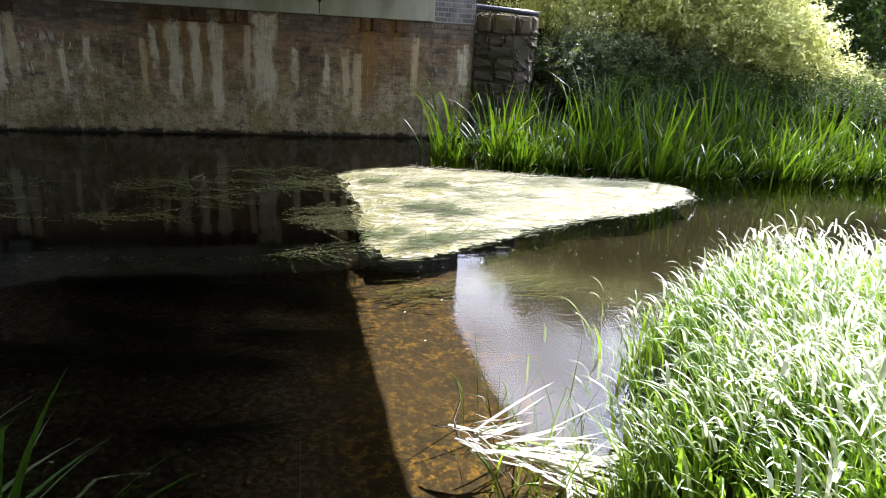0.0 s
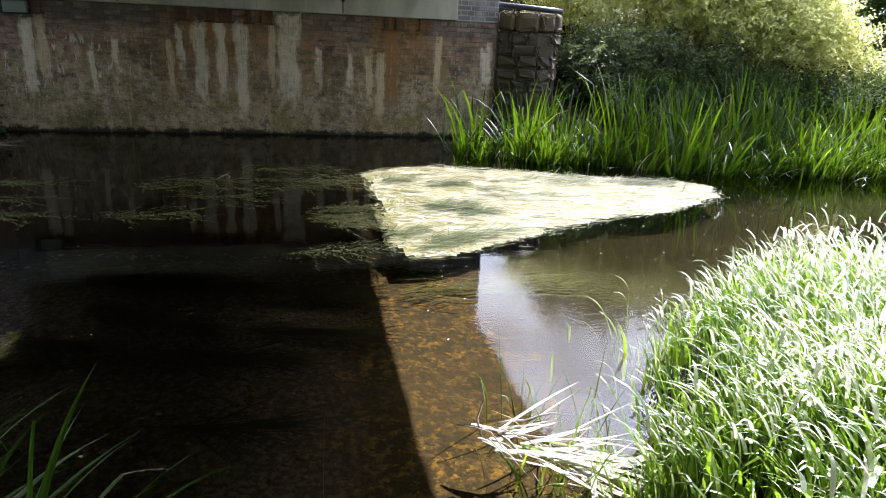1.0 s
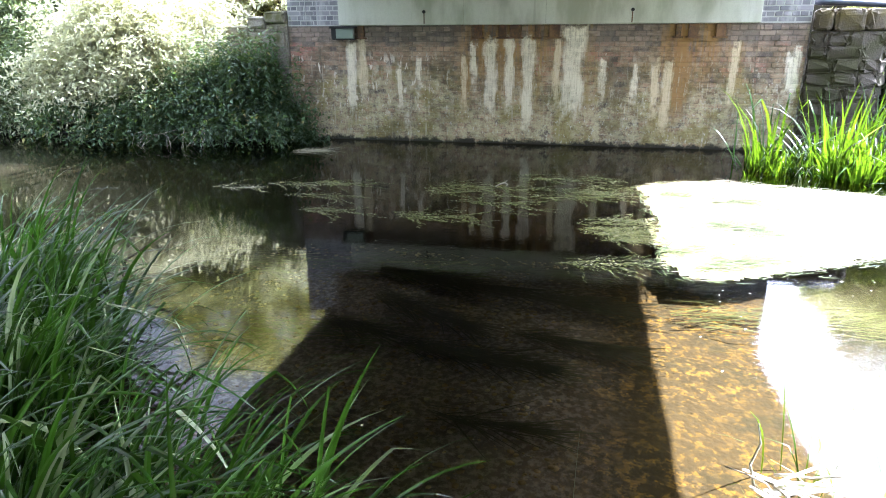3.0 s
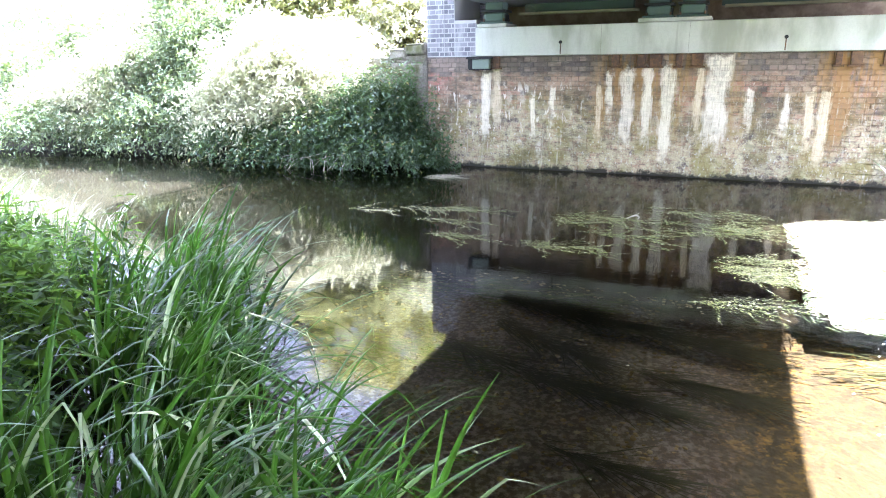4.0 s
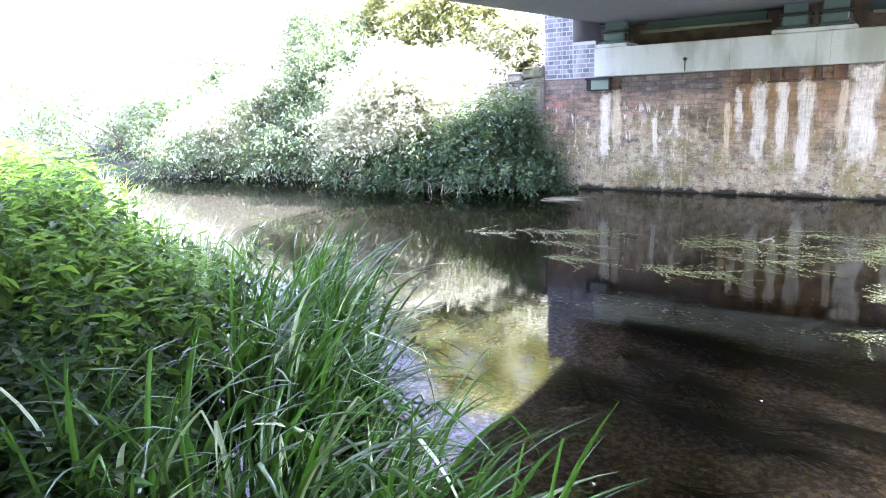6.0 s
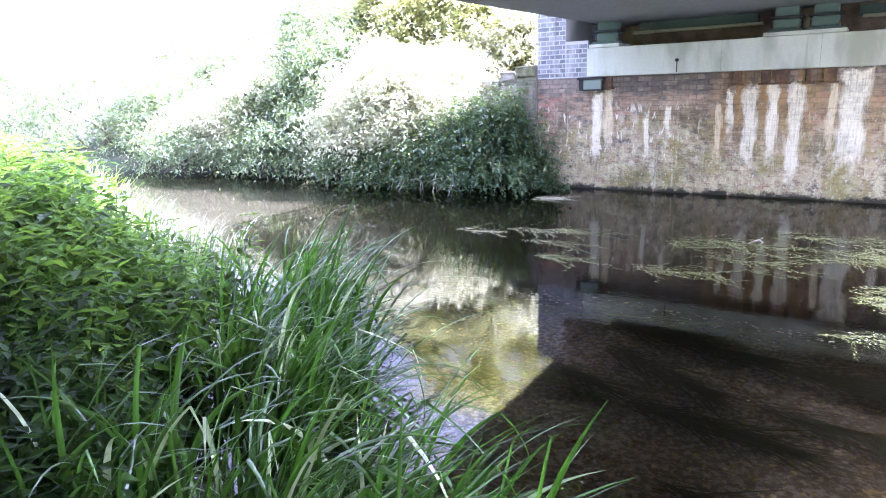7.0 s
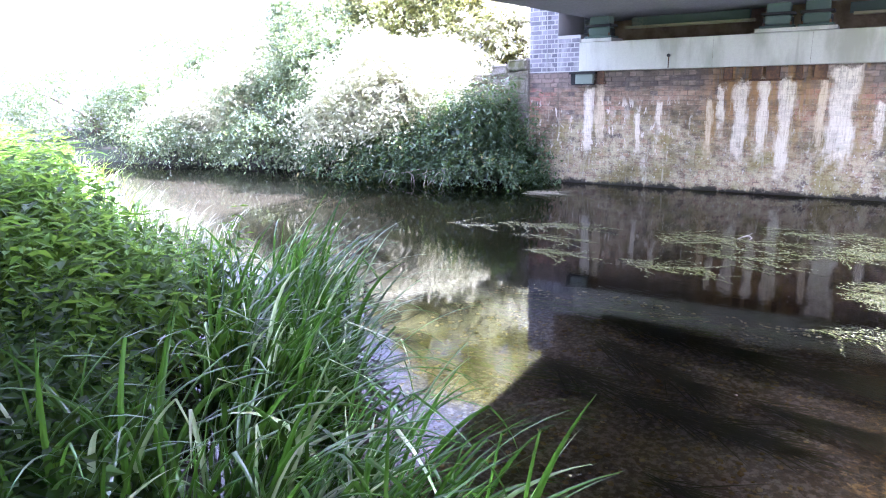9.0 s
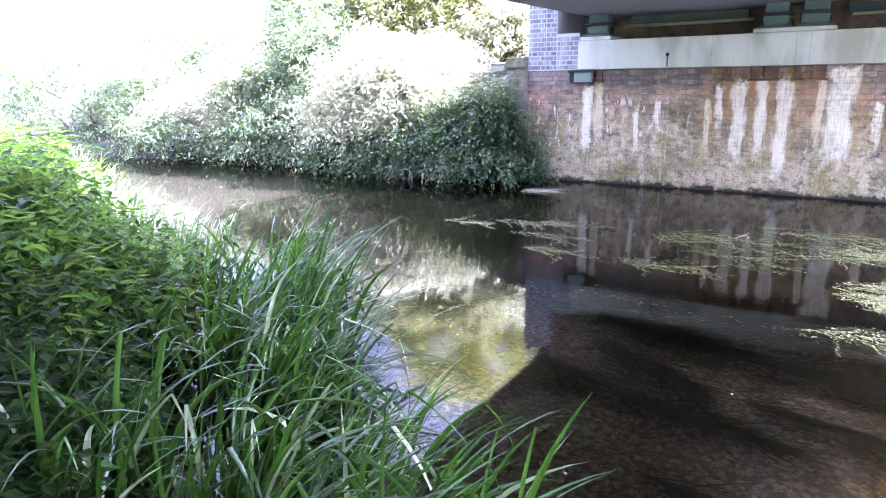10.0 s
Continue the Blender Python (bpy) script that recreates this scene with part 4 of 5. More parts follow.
for i, cx in enumerate(np.arange(7.3, 16.5, 0.6)):
    n = int(rng.uniform(45, 100))
    size = rng.uniform(0.6, 1.1)
    c = (cx + rng.normal(0, 0.1), reed_front(cx) + 0.95 + rng.normal(0, 0.15))
    xy = np.column_stack([c[0] + rng.normal(0, 0.2, n), c[1] + rng.normal(0.0, 0.2, n)])
    xy = xy[(xy[:, 1] < -0.4) | (xy[:, 0] > 8.6)]
    reed_bed("reed_clump", "tall green strap-leaved reeds behind the waterside clumps", "far bank reeds", xy, (0.4 * size, 1.35 * size), (0.020, 0.044), REED, (0.0, 1.0), 0.24, 0.15, fan=c)

for cx, n in ((6.55, 45), (6.9, 30)):
    xy = np.column_stack([cx + rng.normal(0, 0.08, n), reed_front(cx) + 0.2 + rng.normal(0, 0.12, n)])
    reed_bed("reed_clump", "low arching reed leaves at the edge of the bed", "far bank reeds", xy, (0.3, 0.95), (0.014, 0.03), REED, (0.8, 2.0), 0.45, 0.3, 3.3, 0.7, 7)

# nettles and shrubs on the right of the far bank
for cx, cy, n in ((9.0, -0.2, 200), (10.2, -0.3, 240), (11.6, -0.4, 240), (13.0, -0.5, 240), (14.6, -0.6, 240)):
    xy = np.column_stack([cx + rng.normal(0, 0.5, n), cy + rng.normal(0, 0.45, n)])
    xy = xy[(xy[:, 0] > 8.7)]
    nettles("nettle_patch", "dense grey-green nettles on the bank slope", "bank nettles", xy, (0.45, 0.85), 0.085, SHADE_NETTLE)
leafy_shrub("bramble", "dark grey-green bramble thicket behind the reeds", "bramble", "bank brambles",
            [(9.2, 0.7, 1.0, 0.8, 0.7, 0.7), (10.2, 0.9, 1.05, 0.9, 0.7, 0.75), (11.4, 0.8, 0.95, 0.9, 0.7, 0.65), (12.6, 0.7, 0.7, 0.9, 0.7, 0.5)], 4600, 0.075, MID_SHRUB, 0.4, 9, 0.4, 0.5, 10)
leafy_shrub("shrub", "yellow-green shrub on the far bank, sunlight in its leaf colour", "shrub", "far bank shrubs",
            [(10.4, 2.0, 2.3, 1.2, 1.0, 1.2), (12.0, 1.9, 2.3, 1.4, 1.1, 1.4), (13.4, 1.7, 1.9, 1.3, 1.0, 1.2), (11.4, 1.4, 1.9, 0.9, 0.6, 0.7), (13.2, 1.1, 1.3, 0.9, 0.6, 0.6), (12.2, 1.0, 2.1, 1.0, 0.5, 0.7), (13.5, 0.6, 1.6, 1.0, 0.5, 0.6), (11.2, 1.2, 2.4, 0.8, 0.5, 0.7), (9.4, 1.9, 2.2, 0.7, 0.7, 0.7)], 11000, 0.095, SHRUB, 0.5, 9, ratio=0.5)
leafy_shrub("shrub", "pale shrub beside the reeds, sunlight in its leaf colour", "shrub", "far bank shrubs",
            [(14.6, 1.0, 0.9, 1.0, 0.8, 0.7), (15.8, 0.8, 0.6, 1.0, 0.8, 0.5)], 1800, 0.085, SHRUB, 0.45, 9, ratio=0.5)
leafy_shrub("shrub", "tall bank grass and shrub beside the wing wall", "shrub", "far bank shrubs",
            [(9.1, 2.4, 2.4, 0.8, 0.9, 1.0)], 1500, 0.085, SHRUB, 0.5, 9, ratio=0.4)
leafy_shrub("tree", "dark leafy tree behind the bank shrubs", "tree", "bank trees",
            [(16.6, 2.8, 1.9, 1.5, 1.3, 1.7), (18.6, 2.6, 2.2, 1.7, 1.4, 2.0), (17.5, 5.0, 2.6, 2.2, 1.8, 2.4), (20.0, 5.0, 2.8, 2.6, 2.2, 2.6), (23.0, 4.5, 3.2, 3.2, 2.6, 3.0), (27.5, 4.0, 3.6, 3.2, 2.6, 3.2)], 9500, 0.16, TREE, 0.7, 9, ratio=0.5, foot=(22, 5))

leafy_shrub("tree", "sunlit leafy trees on the embankment behind the shrubs", "tree", "bank trees",
            [(12.2, 6.8, 4.2, 1.8, 1.4, 2.2), (14.6, 6.8, 4.4, 2.1, 1.5, 2.5), (17.6, 6.6, 4.4, 2.2, 1.6, 2.5), (13.2, 7.0, 5.6, 1.4, 1.1, 1.4)], 4600, 0.16, TREE, 0.65, 9, ratio=0.5, foot=(14.5, 6.8))
# never in view: crown placed only where it shades the reeds
leafy_shrub("tree", "unseen slender tree added to shade the reeds", "tree", "bank trees",
            [(15.4, 2.4, 7.5, 1.0, 0.8, 1.0), (14.6, 2.2, 7.7, 0.7, 0.6, 0.8), (16.2, 2.6, 7.3, 0.9, 0.7, 0.9), (15.4, 2.6, 6.0, 0.6, 0.6, 0.7)], 1500, 0.15, TREE, 0.6, 9, ratio=0.5, foot=(15.6, 2.8), stems=6)

# left of the far bank
leafy_shrub("bramble", "dark green bramble and ivy thicket against the wing wall", "bramble", "",
            [(-1.75, -0.45, 0.5, 0.5, 0.5, 0.5), (-0.9, -0.3, 0.25, 0.35, 0.3, 0.3), (-2.2, -0.5, 0.5, 0.5, 0.5, 0.5), (-1.8, -0.15, 0.8, 0.35, 0.3, 0.4), (-2.9, -0.5, 0.35, 0.6, 0.5, 0.4), (-1.5, -0.8, 0.22, 0.8, 0.4, 0.3), (-3.6, -0.7, 0.3, 0.8, 0.5, 0.35), (-4.8, -0.7, 0.25, 0.8, 0.5, 0.35)],
            2600, 0.085, IVY, 0.4, 8, 0.8, 0.5, 12, (-1.9, 0.3))
for cx, cy, n, lo, hi in ((-2.0, -0.4, 90, 1.0, 1.6), (-1.6, -0.45, 100, 1.0, 1.7), (-1.25, -0.4, 80, 1.1, 1.7), (-1.0, -0.35, 60, 0.8, 1.5), (-2.5, -0.6, 100, 0.9, 1.55), (-3.0, -0.75, 90, 0.7, 1.25), (-3.6, -0.85, 60, 0.4, 0.8), (-0.55, -0.3, 16, 0.2, 0.5), (-0.9, -0.35, 30, 0.4, 0.8)):
    xy = np.column_stack([cx + rng.normal(0, 0.2, n), cy + rng.normal(0, 0.16, n)])
    nettles("nettle_patch", "tall dark green nettles against the wing wall", "wing wall nettles", xy, (lo, hi), 0.10, IVY, 15, 0.42, -0.55)
leafy_shrub("shrub", "pale shrub by the water with sun glare in its leaf colour", "shrub", "left bank shrubs",
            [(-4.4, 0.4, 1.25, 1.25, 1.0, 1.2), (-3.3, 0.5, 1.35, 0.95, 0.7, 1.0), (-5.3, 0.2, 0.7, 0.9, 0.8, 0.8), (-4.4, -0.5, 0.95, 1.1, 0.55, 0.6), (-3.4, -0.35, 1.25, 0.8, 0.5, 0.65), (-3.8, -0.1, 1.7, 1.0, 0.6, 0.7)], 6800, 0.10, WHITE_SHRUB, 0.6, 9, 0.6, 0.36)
leafy_shrub("shrub", "grey-green shrub leaning over the river", "shrub", "left bank shrubs",
            [(-7.6, 0.5, 1.15, 1.1, 1.0, 1.1), (-6.5, 0.9, 1.7, 0.9, 0.9, 1.2), (-6.0, 0.2, 0.8, 0.8, 0.7, 0.8), (-7.0, -0.4, 0.45, 1.6, 0.6, 0.5), (-9.8, -0.7, 0.4, 1.4, 0.6, 0.45), (-6.9, 1.4, 2.6, 0.7, 0.7, 0.8)], 8000, 0.09, MID_SHRUB, 0.55, 9, 0.5, 0.34)
leafy_shrub("shrub", "shrub over the river, its leaf clusters paled as sun glare", "shrub", "left bank shrubs",
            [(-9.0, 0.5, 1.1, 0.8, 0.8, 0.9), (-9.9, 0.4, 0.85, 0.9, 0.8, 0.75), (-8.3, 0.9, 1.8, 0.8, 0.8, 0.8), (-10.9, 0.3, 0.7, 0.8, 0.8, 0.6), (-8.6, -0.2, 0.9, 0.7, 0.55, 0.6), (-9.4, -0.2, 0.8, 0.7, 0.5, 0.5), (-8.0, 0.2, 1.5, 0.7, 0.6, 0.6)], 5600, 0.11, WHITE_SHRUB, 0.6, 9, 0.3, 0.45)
leafy_shrub("shrub", "tall green scrub behind the waterside shrubs", "shrub", "left bank shrubs",
            [(-7.4, 2.0, 2.4, 1.3, 1.0, 1.2), (-9.4, 1.8, 1.9, 1.3, 1.0, 1.0), (-8.4, 2.6, 3.1, 0.9, 0.8, 0.8)], 6000, 0.10, MID_SHRUB, 0.6, 9, 0.3, 0.4)
leafy_shrub("shrub", "pale sunlit scrub behind the paler shrub", "shrub", "left bank shrubs",
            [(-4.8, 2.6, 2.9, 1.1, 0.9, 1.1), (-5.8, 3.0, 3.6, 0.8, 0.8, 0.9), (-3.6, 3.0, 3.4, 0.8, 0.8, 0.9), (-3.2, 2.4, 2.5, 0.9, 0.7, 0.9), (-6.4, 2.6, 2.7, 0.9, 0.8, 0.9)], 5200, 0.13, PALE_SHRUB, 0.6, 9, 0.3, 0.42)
leafy_shrub("shrub", "grey-green shrub on the far bank", "shrub", "left bank shrubs",
            [(-12.0, 0.3, 1.1, 1.6, 1.2, 1.2), (-14.5, -0.4, 1.2, 1.9, 1.4, 1.3), (-17.5, -1.2, 1.4, 2.2, 1.5, 1.5), (-13.0, 2.0, 2.2, 1.4, 1.0, 1.2)], 5200, 0.12, MID_SHRUB, 0.5, 9, 0.35, 0.32)
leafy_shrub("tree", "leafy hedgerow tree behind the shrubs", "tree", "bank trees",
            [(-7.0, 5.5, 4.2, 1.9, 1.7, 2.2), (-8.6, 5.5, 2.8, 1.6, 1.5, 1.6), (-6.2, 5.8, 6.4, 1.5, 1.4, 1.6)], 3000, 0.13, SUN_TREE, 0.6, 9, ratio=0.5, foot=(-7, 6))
leafy_shrub("tree", "tall tree behind the abutment, sunlight in its yellow-green leaf colour", "tree", "bank trees",
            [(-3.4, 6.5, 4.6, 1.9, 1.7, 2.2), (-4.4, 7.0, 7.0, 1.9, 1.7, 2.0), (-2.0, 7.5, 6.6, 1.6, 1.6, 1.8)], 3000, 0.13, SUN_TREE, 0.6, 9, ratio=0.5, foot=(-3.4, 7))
leafy_shrub("tree", "dark leafy tree top over the pale shrubs", "tree", "bank trees",
            [(-8.0, 4.0, 2.6, 0.7, 0.7, 0.9), (-7.2, 4.2, 3.4, 0.6, 0.6, 0.7), (-5.6, 4.2, 3.3, 0.7, 0.7, 0.7), (-8.8, 4.0, 1.6, 0.9, 0.8, 1.0)], 2200, 0.12, MID_SHRUB, 0.5, 9, ratio=0.5, foot=(-7.5, 4.2))
leafy_shrub("shrub", "grey-green scrub along the far meadow edge", "shrub", "left bank shrubs",
            [(-12.5, 3.0, 1.5, 1.2, 1.0, 1.2), (-15.0, 3.0, 1.1, 1.3, 1.0, 1.0), (-10.6, 2.6, 1.9, 1.0, 0.9, 1.2)], 3000, 0.15, MID_SHRUB, 0.6, 8, ratio=0.4)
leafy_shrub("tree", "distant pale tree beyond the meadow", "tree", "bank trees",
            [(-38, 4, 3.0, 2.6, 3.0, 2.4)], 1200, 0.22, TREE, 0.9, 9, ratio=0.5, foot=(-38, 5))

# unseen trees on both near-bank sides of the bridge, added to block sky
leafy_shrub("tree", "unseen tall tree added on the near bank to block sky", "tree", "near bank trees",
            [(-7.0, -14.0, 4.0, 3.5, 2.5, 3.6), (-11.0, -12.0, 3.6, 3.5, 2.5, 3.4), (-4.0, -15.5, 4.0, 3.0, 2.0, 3.6), (-4.2, -12.6, 1.8, 1.8, 1.3, 2.0), (-2.2, -12.4, 1.1, 1.1, 0.8, 1.3), (-4.5, -11.2, 1.5, 1.8, 1.2, 1.7), (-7.5, -10.4, 2.2, 2.2, 1.5, 2.2)], 8500, 0.2, TREE, 0.9, 9, ratio=0.55, foot=(-7, -14))
leafy_shrub("tree", "unseen tall tree added on the near bank to block sky", "tree", "near bank trees",
            [(12.0, -15.0, 4.0, 3.5, 2.5, 3.6), (16.5, -13.0, 3.8, 3.5, 2.5, 3.4), (9.5, -16.0, 4.0, 2.5, 2.0, 3.6)], 5200, 0.2, TREE, 0.9, 9, ratio=0.55, foot=(12.5, -15))

leafy_shrub("shrub", "pale shrub behind the brick pier, sun glare in its leaf colour", "shrub", "left bank shrubs",
            [(-2.4, 2.2, 2.3, 1.0, 0.8, 1.0), (-1.6, 3.2, 3.0, 0.9, 0.8, 1.0)], 1200, 0.12, WHITE_SHRUB, 0.45, 9, ratio=0.45)

# near bank, shaded reeds at the water's edge
def reed_ground(x, y):
    return (y < np.interp(x, [-1.2, 0.0, 0.7, 1.4, 2.0, 3.0], [-6.1, -6.6, -7.1, -7.8, -8.5, -9.0])) & (y > np.interp(x, [-1.2, 0.2, 1.0, 1.6, 2.2, 3.0], [-7.0, -8.0, -8.6, -9.1, -9.45, -9.55]))


def reed_tuft(cx, cy, n, length, label, lean=0.42, bend=(0.6, 2.4), way=0.35, spread=1.0, width=(0.020, 0.044)):
    """One plant: straps that fan out of a narrow foot and arch over."""
    xy = np.column_stack([cx + rng.normal(0, 0.045, n), cy + rng.normal(0, 0.045, n)])
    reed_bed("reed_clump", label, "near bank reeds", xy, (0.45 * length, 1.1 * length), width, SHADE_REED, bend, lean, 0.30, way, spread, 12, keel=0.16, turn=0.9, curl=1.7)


for x0, x1, count, l in ((-0.5, 0.3, 16, 1.2), (0.3, 0.9, 23, 1.25), (0.9, 1.5, 19, 1.25), (1.5, 2.2, 20, 1.15), (2.2, 2.9, 12, 1.0)):
    for cx, cy in scatter(count, x0, x1, -9.9, -6.0, reed_ground):
        reed_tuft(cx, cy, int(rng.integers(7, 13)), l * rng.uniform(0.75, 1.15), "dark green arching sword-leaved reeds in the shade of the bridge")
for cx, cy in scatter(9, 2.3, 3.1, -9.5, -9.0):
    reed_tuft(cx, cy, 8, rng.uniform(0.65, 0.95), "loose arching reed leaves over the water's edge", 0.34, (0.6, 1.9), 0.5, 0.8, (0.014, 0.028))
for cx, cy in scatter(11, 2.25, 2.9, -9.3, -8.8):
    reed_tuft(cx, cy, 7, rng.uniform(0.95, 1.2), "long reed leaves leaning out over the water", 0.6, (0.5, 1.5), 0.55, 0.5, (0.024, 0.040))
for cx, cy in scatter(12, 1.5, 2.4, -9.9, -9.3):
    reed_tuft(cx, cy, 9, rng.uniform(0.55, 0.95), "short reed leaves on the near bank", 0.35, (0.4, 1.9), 0.3, 1.2, (0.014, 0.030))
for cx, cy in scatter(34, -0.2, 2.4, -9.2, -6.4, lambda x, y: reed_ground(x, y) & ~reed_ground(x + 0.35, y + 0.35)):
    reed_tuft(cx, cy, 6, rng.uniform(1.0, 1.3), "long reed leaves leaning out over the water", 0.55, (0.5, 1.6), 0.5, 0.55, (0.020, 0.038))
for cx, cy in ((2.45, -8.65), (2.7, -8.8), (2.9, -8.9), (3.05, -9.0), (2.8, -9.05)):
    reed_tuft(cx, cy, 9, 0.95, "broad folded reed leaves leaning out over the water", 0.55, (0.5, 1.7), 0.45, 0.55, (0.026, 0.042))
xy = scatter(420, -0.6, 2.6, -9.6, -6.4, reed_ground)
reed_bed("reed_clump", "short young reeds between the taller plants", "near bank reeds", xy, (0.25, 0.6), (0.012, 0.026), SHADE_REED, (0.4, 2.0), 0.4, 0.2, 0.3, 1.3, 8, keel=0.16)
xy = scatter(230, -2.8, -0.9, -7.4, -6.2)
reed_bed("reed_clump", "shaded sedge between the nettles and the tall reeds", "near bank reeds", xy, (0.45, 0.9), (0.010, 0.022), SHADE_REED, (0.4, 1.6), 0.35, 0.2, 0.5, 0.9, 8)
# near-white leaf here paints the sunlight on the waterside grass
xy = scatter(260, -5.2, -2.4, -6.6, -5.2)
reed_bed("grass_clump", "waterside grass with sunlight in its pale leaf colour", "near bank grass", xy, (0.35, 0.75), (0.008, 0.018), BLEACHED_LIT, (0.4, 1.6), 0.35, 0.2, 0.3, 0.9, 6)

# near bank nettles on the left: tall in the open, low under the deck
for cx, cy, n, lo, hi in ((0.0, -8.6, 90, 0.55, 0.9), (-0.6, -8.0, 110, 0.6, 1.0), (-1.4, -7.5, 110, 0.6, 1.0), (0.35, -9.2, 80, 0.3, 0.6), (0.1, -9.8, 90, 0.35, 0.65), (0.75, -9.95, 60, 0.25, 0.5), (0.9, -9.55, 45, 0.2, 0.42),
                          (-0.4, -9.1, 130, 0.6, 1.0), (-1.2, -8.4, 140, 0.65, 1.05), (-2.4, -7.8, 130, 0.6, 1.0), (-3.8, -7.2, 130, 0.6, 1.0), (-5.4, -6.7, 130, 0.6, 1.0), (-1.4, -9.6, 110, 0.6, 1.0), (-3.2, -8.9, 110, 0.6, 1.0)):
    n = int(n * 0.72)
    xy = np.column_stack([cx + rng.normal(0, 0.38, n), cy + rng.normal(0, 0.36, n)])
    nettles("nettle_patch", "fresh green nettles with drooping toothed leaves on the bank", "near nettles", xy, (lo, hi), 0.125 if cx < 0.2 else 0.085, NEAR_NETTLE, 9 if cx < 0.05 else 12, 0.42, -0.35, 0.45 if cx < 0.05 else 0.12)
# underlayer in the darker nettle leaf, its colour standing in for shade
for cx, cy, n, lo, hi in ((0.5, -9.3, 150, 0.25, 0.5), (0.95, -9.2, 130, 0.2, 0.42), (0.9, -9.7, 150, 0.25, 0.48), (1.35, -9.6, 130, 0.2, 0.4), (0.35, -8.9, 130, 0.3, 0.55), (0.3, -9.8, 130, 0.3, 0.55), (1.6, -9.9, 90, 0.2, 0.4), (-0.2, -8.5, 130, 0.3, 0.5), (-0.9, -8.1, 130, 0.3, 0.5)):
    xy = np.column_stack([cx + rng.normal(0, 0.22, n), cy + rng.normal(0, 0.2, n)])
    nettles("nettle_patch", "dense nettle growth under the bridge, shade put into its leaf colour", "near nettles", xy, (lo, hi), 0.085, SHADE_NETTLE, 9, 0.5, -0.45, 0.2)
xy = scatter(420, -6.5, -2.2, -7.2, -4.9, lambda x, y: (ground_height(x, y) > -0.05) & (ground_height(x, y) < 0.5))
reed_bed("grass_clump", "sunlit bleached grass along the water's edge", "near bank grass", xy, (0.4, 0.9), (0.010, 0.020), GRASS, (0.4, 1.8), 0.35, 0.15)

# near bank grass on the right
def grass_stems(name, label, xy):
    """Thin stems, each with two broad short leaves that nod at its top."""
    n = len(xy)
    base = placed(xy)
    root = thing(name, label, "grass", "near bank grass", tuple(base.mean(0)), "stuff")
    tall, az, lean = rng.uniform(0.26, 0.46, n), rng.uniform(-math.pi, math.pi, n), np.abs(rng.normal(0, 0.16, n))
    under(blades("stems", base, tall, np.full(n, 0.005), az, lean, np.zeros(n), GRASS, None, 2), root)
    tip = base + np.stack([np.cos(az) * np.sin(lean), np.sin(az) * np.sin(lean), np.cos(lean)], -1) * tall[:, None]
    for drop in (0.0, 0.09):
        at = tip - np.array([0, 0, 1.0]) * drop
        under(blades("top_leaves", at, rng.uniform(0.08, 0.16, n), rng.uniform(0.010, 0.018, n), 2.8 + rng.normal(0, 1.0, n), rng.uniform(0.2, 0.8, n), rng.uniform(0.9, 1.9, n), PALE_GRASS, None, 6, rng.normal(0, 0.2, n)), root)


for cx, cy in ((6.35, -8.35), (6.35, -7.85), (7.0, -7.9), (7.0, -8.3), (7.8, -8.2), (7.9, -7.9), (8.8, -8.0), (9.5, -8.05), (6.1, -8.95), (7.0, -9.0), (8.2, -8.5), (9.4, -8.5), (10.8, -8.1), (6.6, -9.6), (5.85, -8.75), (5.65, -9.1), (5.5, -9.5), (5.4, -8.95)):
    n = (760 if cy < -8.7 else 560) if cx > 6 else 330
    wide = 0.3 if cx > 6 else 0.17
    xy = np.column_stack([cx + rng.normal(0, wide, n), cy + rng.normal(0, wide, n)])
    reed_bed("grass_clump", "lush sunlit bank grass with drooping blades", "near bank grass", xy, (0.16, 0.46), (0.009, 0.024), GRASS, (0.7, 2.1), 0.26, 0.12, 2.8, 1.1, 9, keel=0.08, curl=2.2, turn=0.35)
    n = n // 5
    xy = np.column_stack([cx + rng.normal(0, wide, n), cy + rng.normal(0, wide, n)])
    grass_stems("grass_clump", "tall grass stems, short nodding top leaves coloured pale as sun glints", xy)


# ---- floating weed ----
def edge_distance(p, poly):
    """Signed distance to a polygon, inside positive."""
    poly = np.array(poly, float)
    a, b = poly, np.roll(poly, -1, 0)
    ab = b - a
    t = np.clip(((p[:, None] - a) * ab).sum(-1) / (ab * ab).sum(-1), 0, 1)
    d = np.linalg.norm(p[:, None] - a - t[..., None] * ab, axis=-1).min(1)
    cross = (a[:, 1] > p[:, None, 1]) != (b[:, 1] > p[:, None, 1])
    xs = (b[:, 0] - a[:, 0]) * (p[:, None, 1] - a[:, 1]) / np.where(b[:, 1] == a[:, 1], 1e-9, b[:, 1] - a[:, 1]) + a[:, 0]
    inside = (cross & (p[:, None, 0] < xs)).sum(1) % 2 == 1
    return np.where(inside, d, -d)


# left side cut along the deck's shadow edge, shade put into the outline
MAT_EDGE = ((4.64, -2.8), (4.8, -2.6), (5.57, -2.33), (6.5, -2.55), (7.53, -2.95), (8.7, -3.12), (8.98, -3.45), (8.8, -3.95), (7.85, -4.53),
            (7.1, -4.75), (6.33, -5.07), (5.63, -5.5), (4.95, -5.8), (4.70, -5.76), (4.62, -5.35), (4.70, -5.0), (4.66, -4.7), (4.74, -4.2), (4.62, -3.8), (4.70, -3.3))


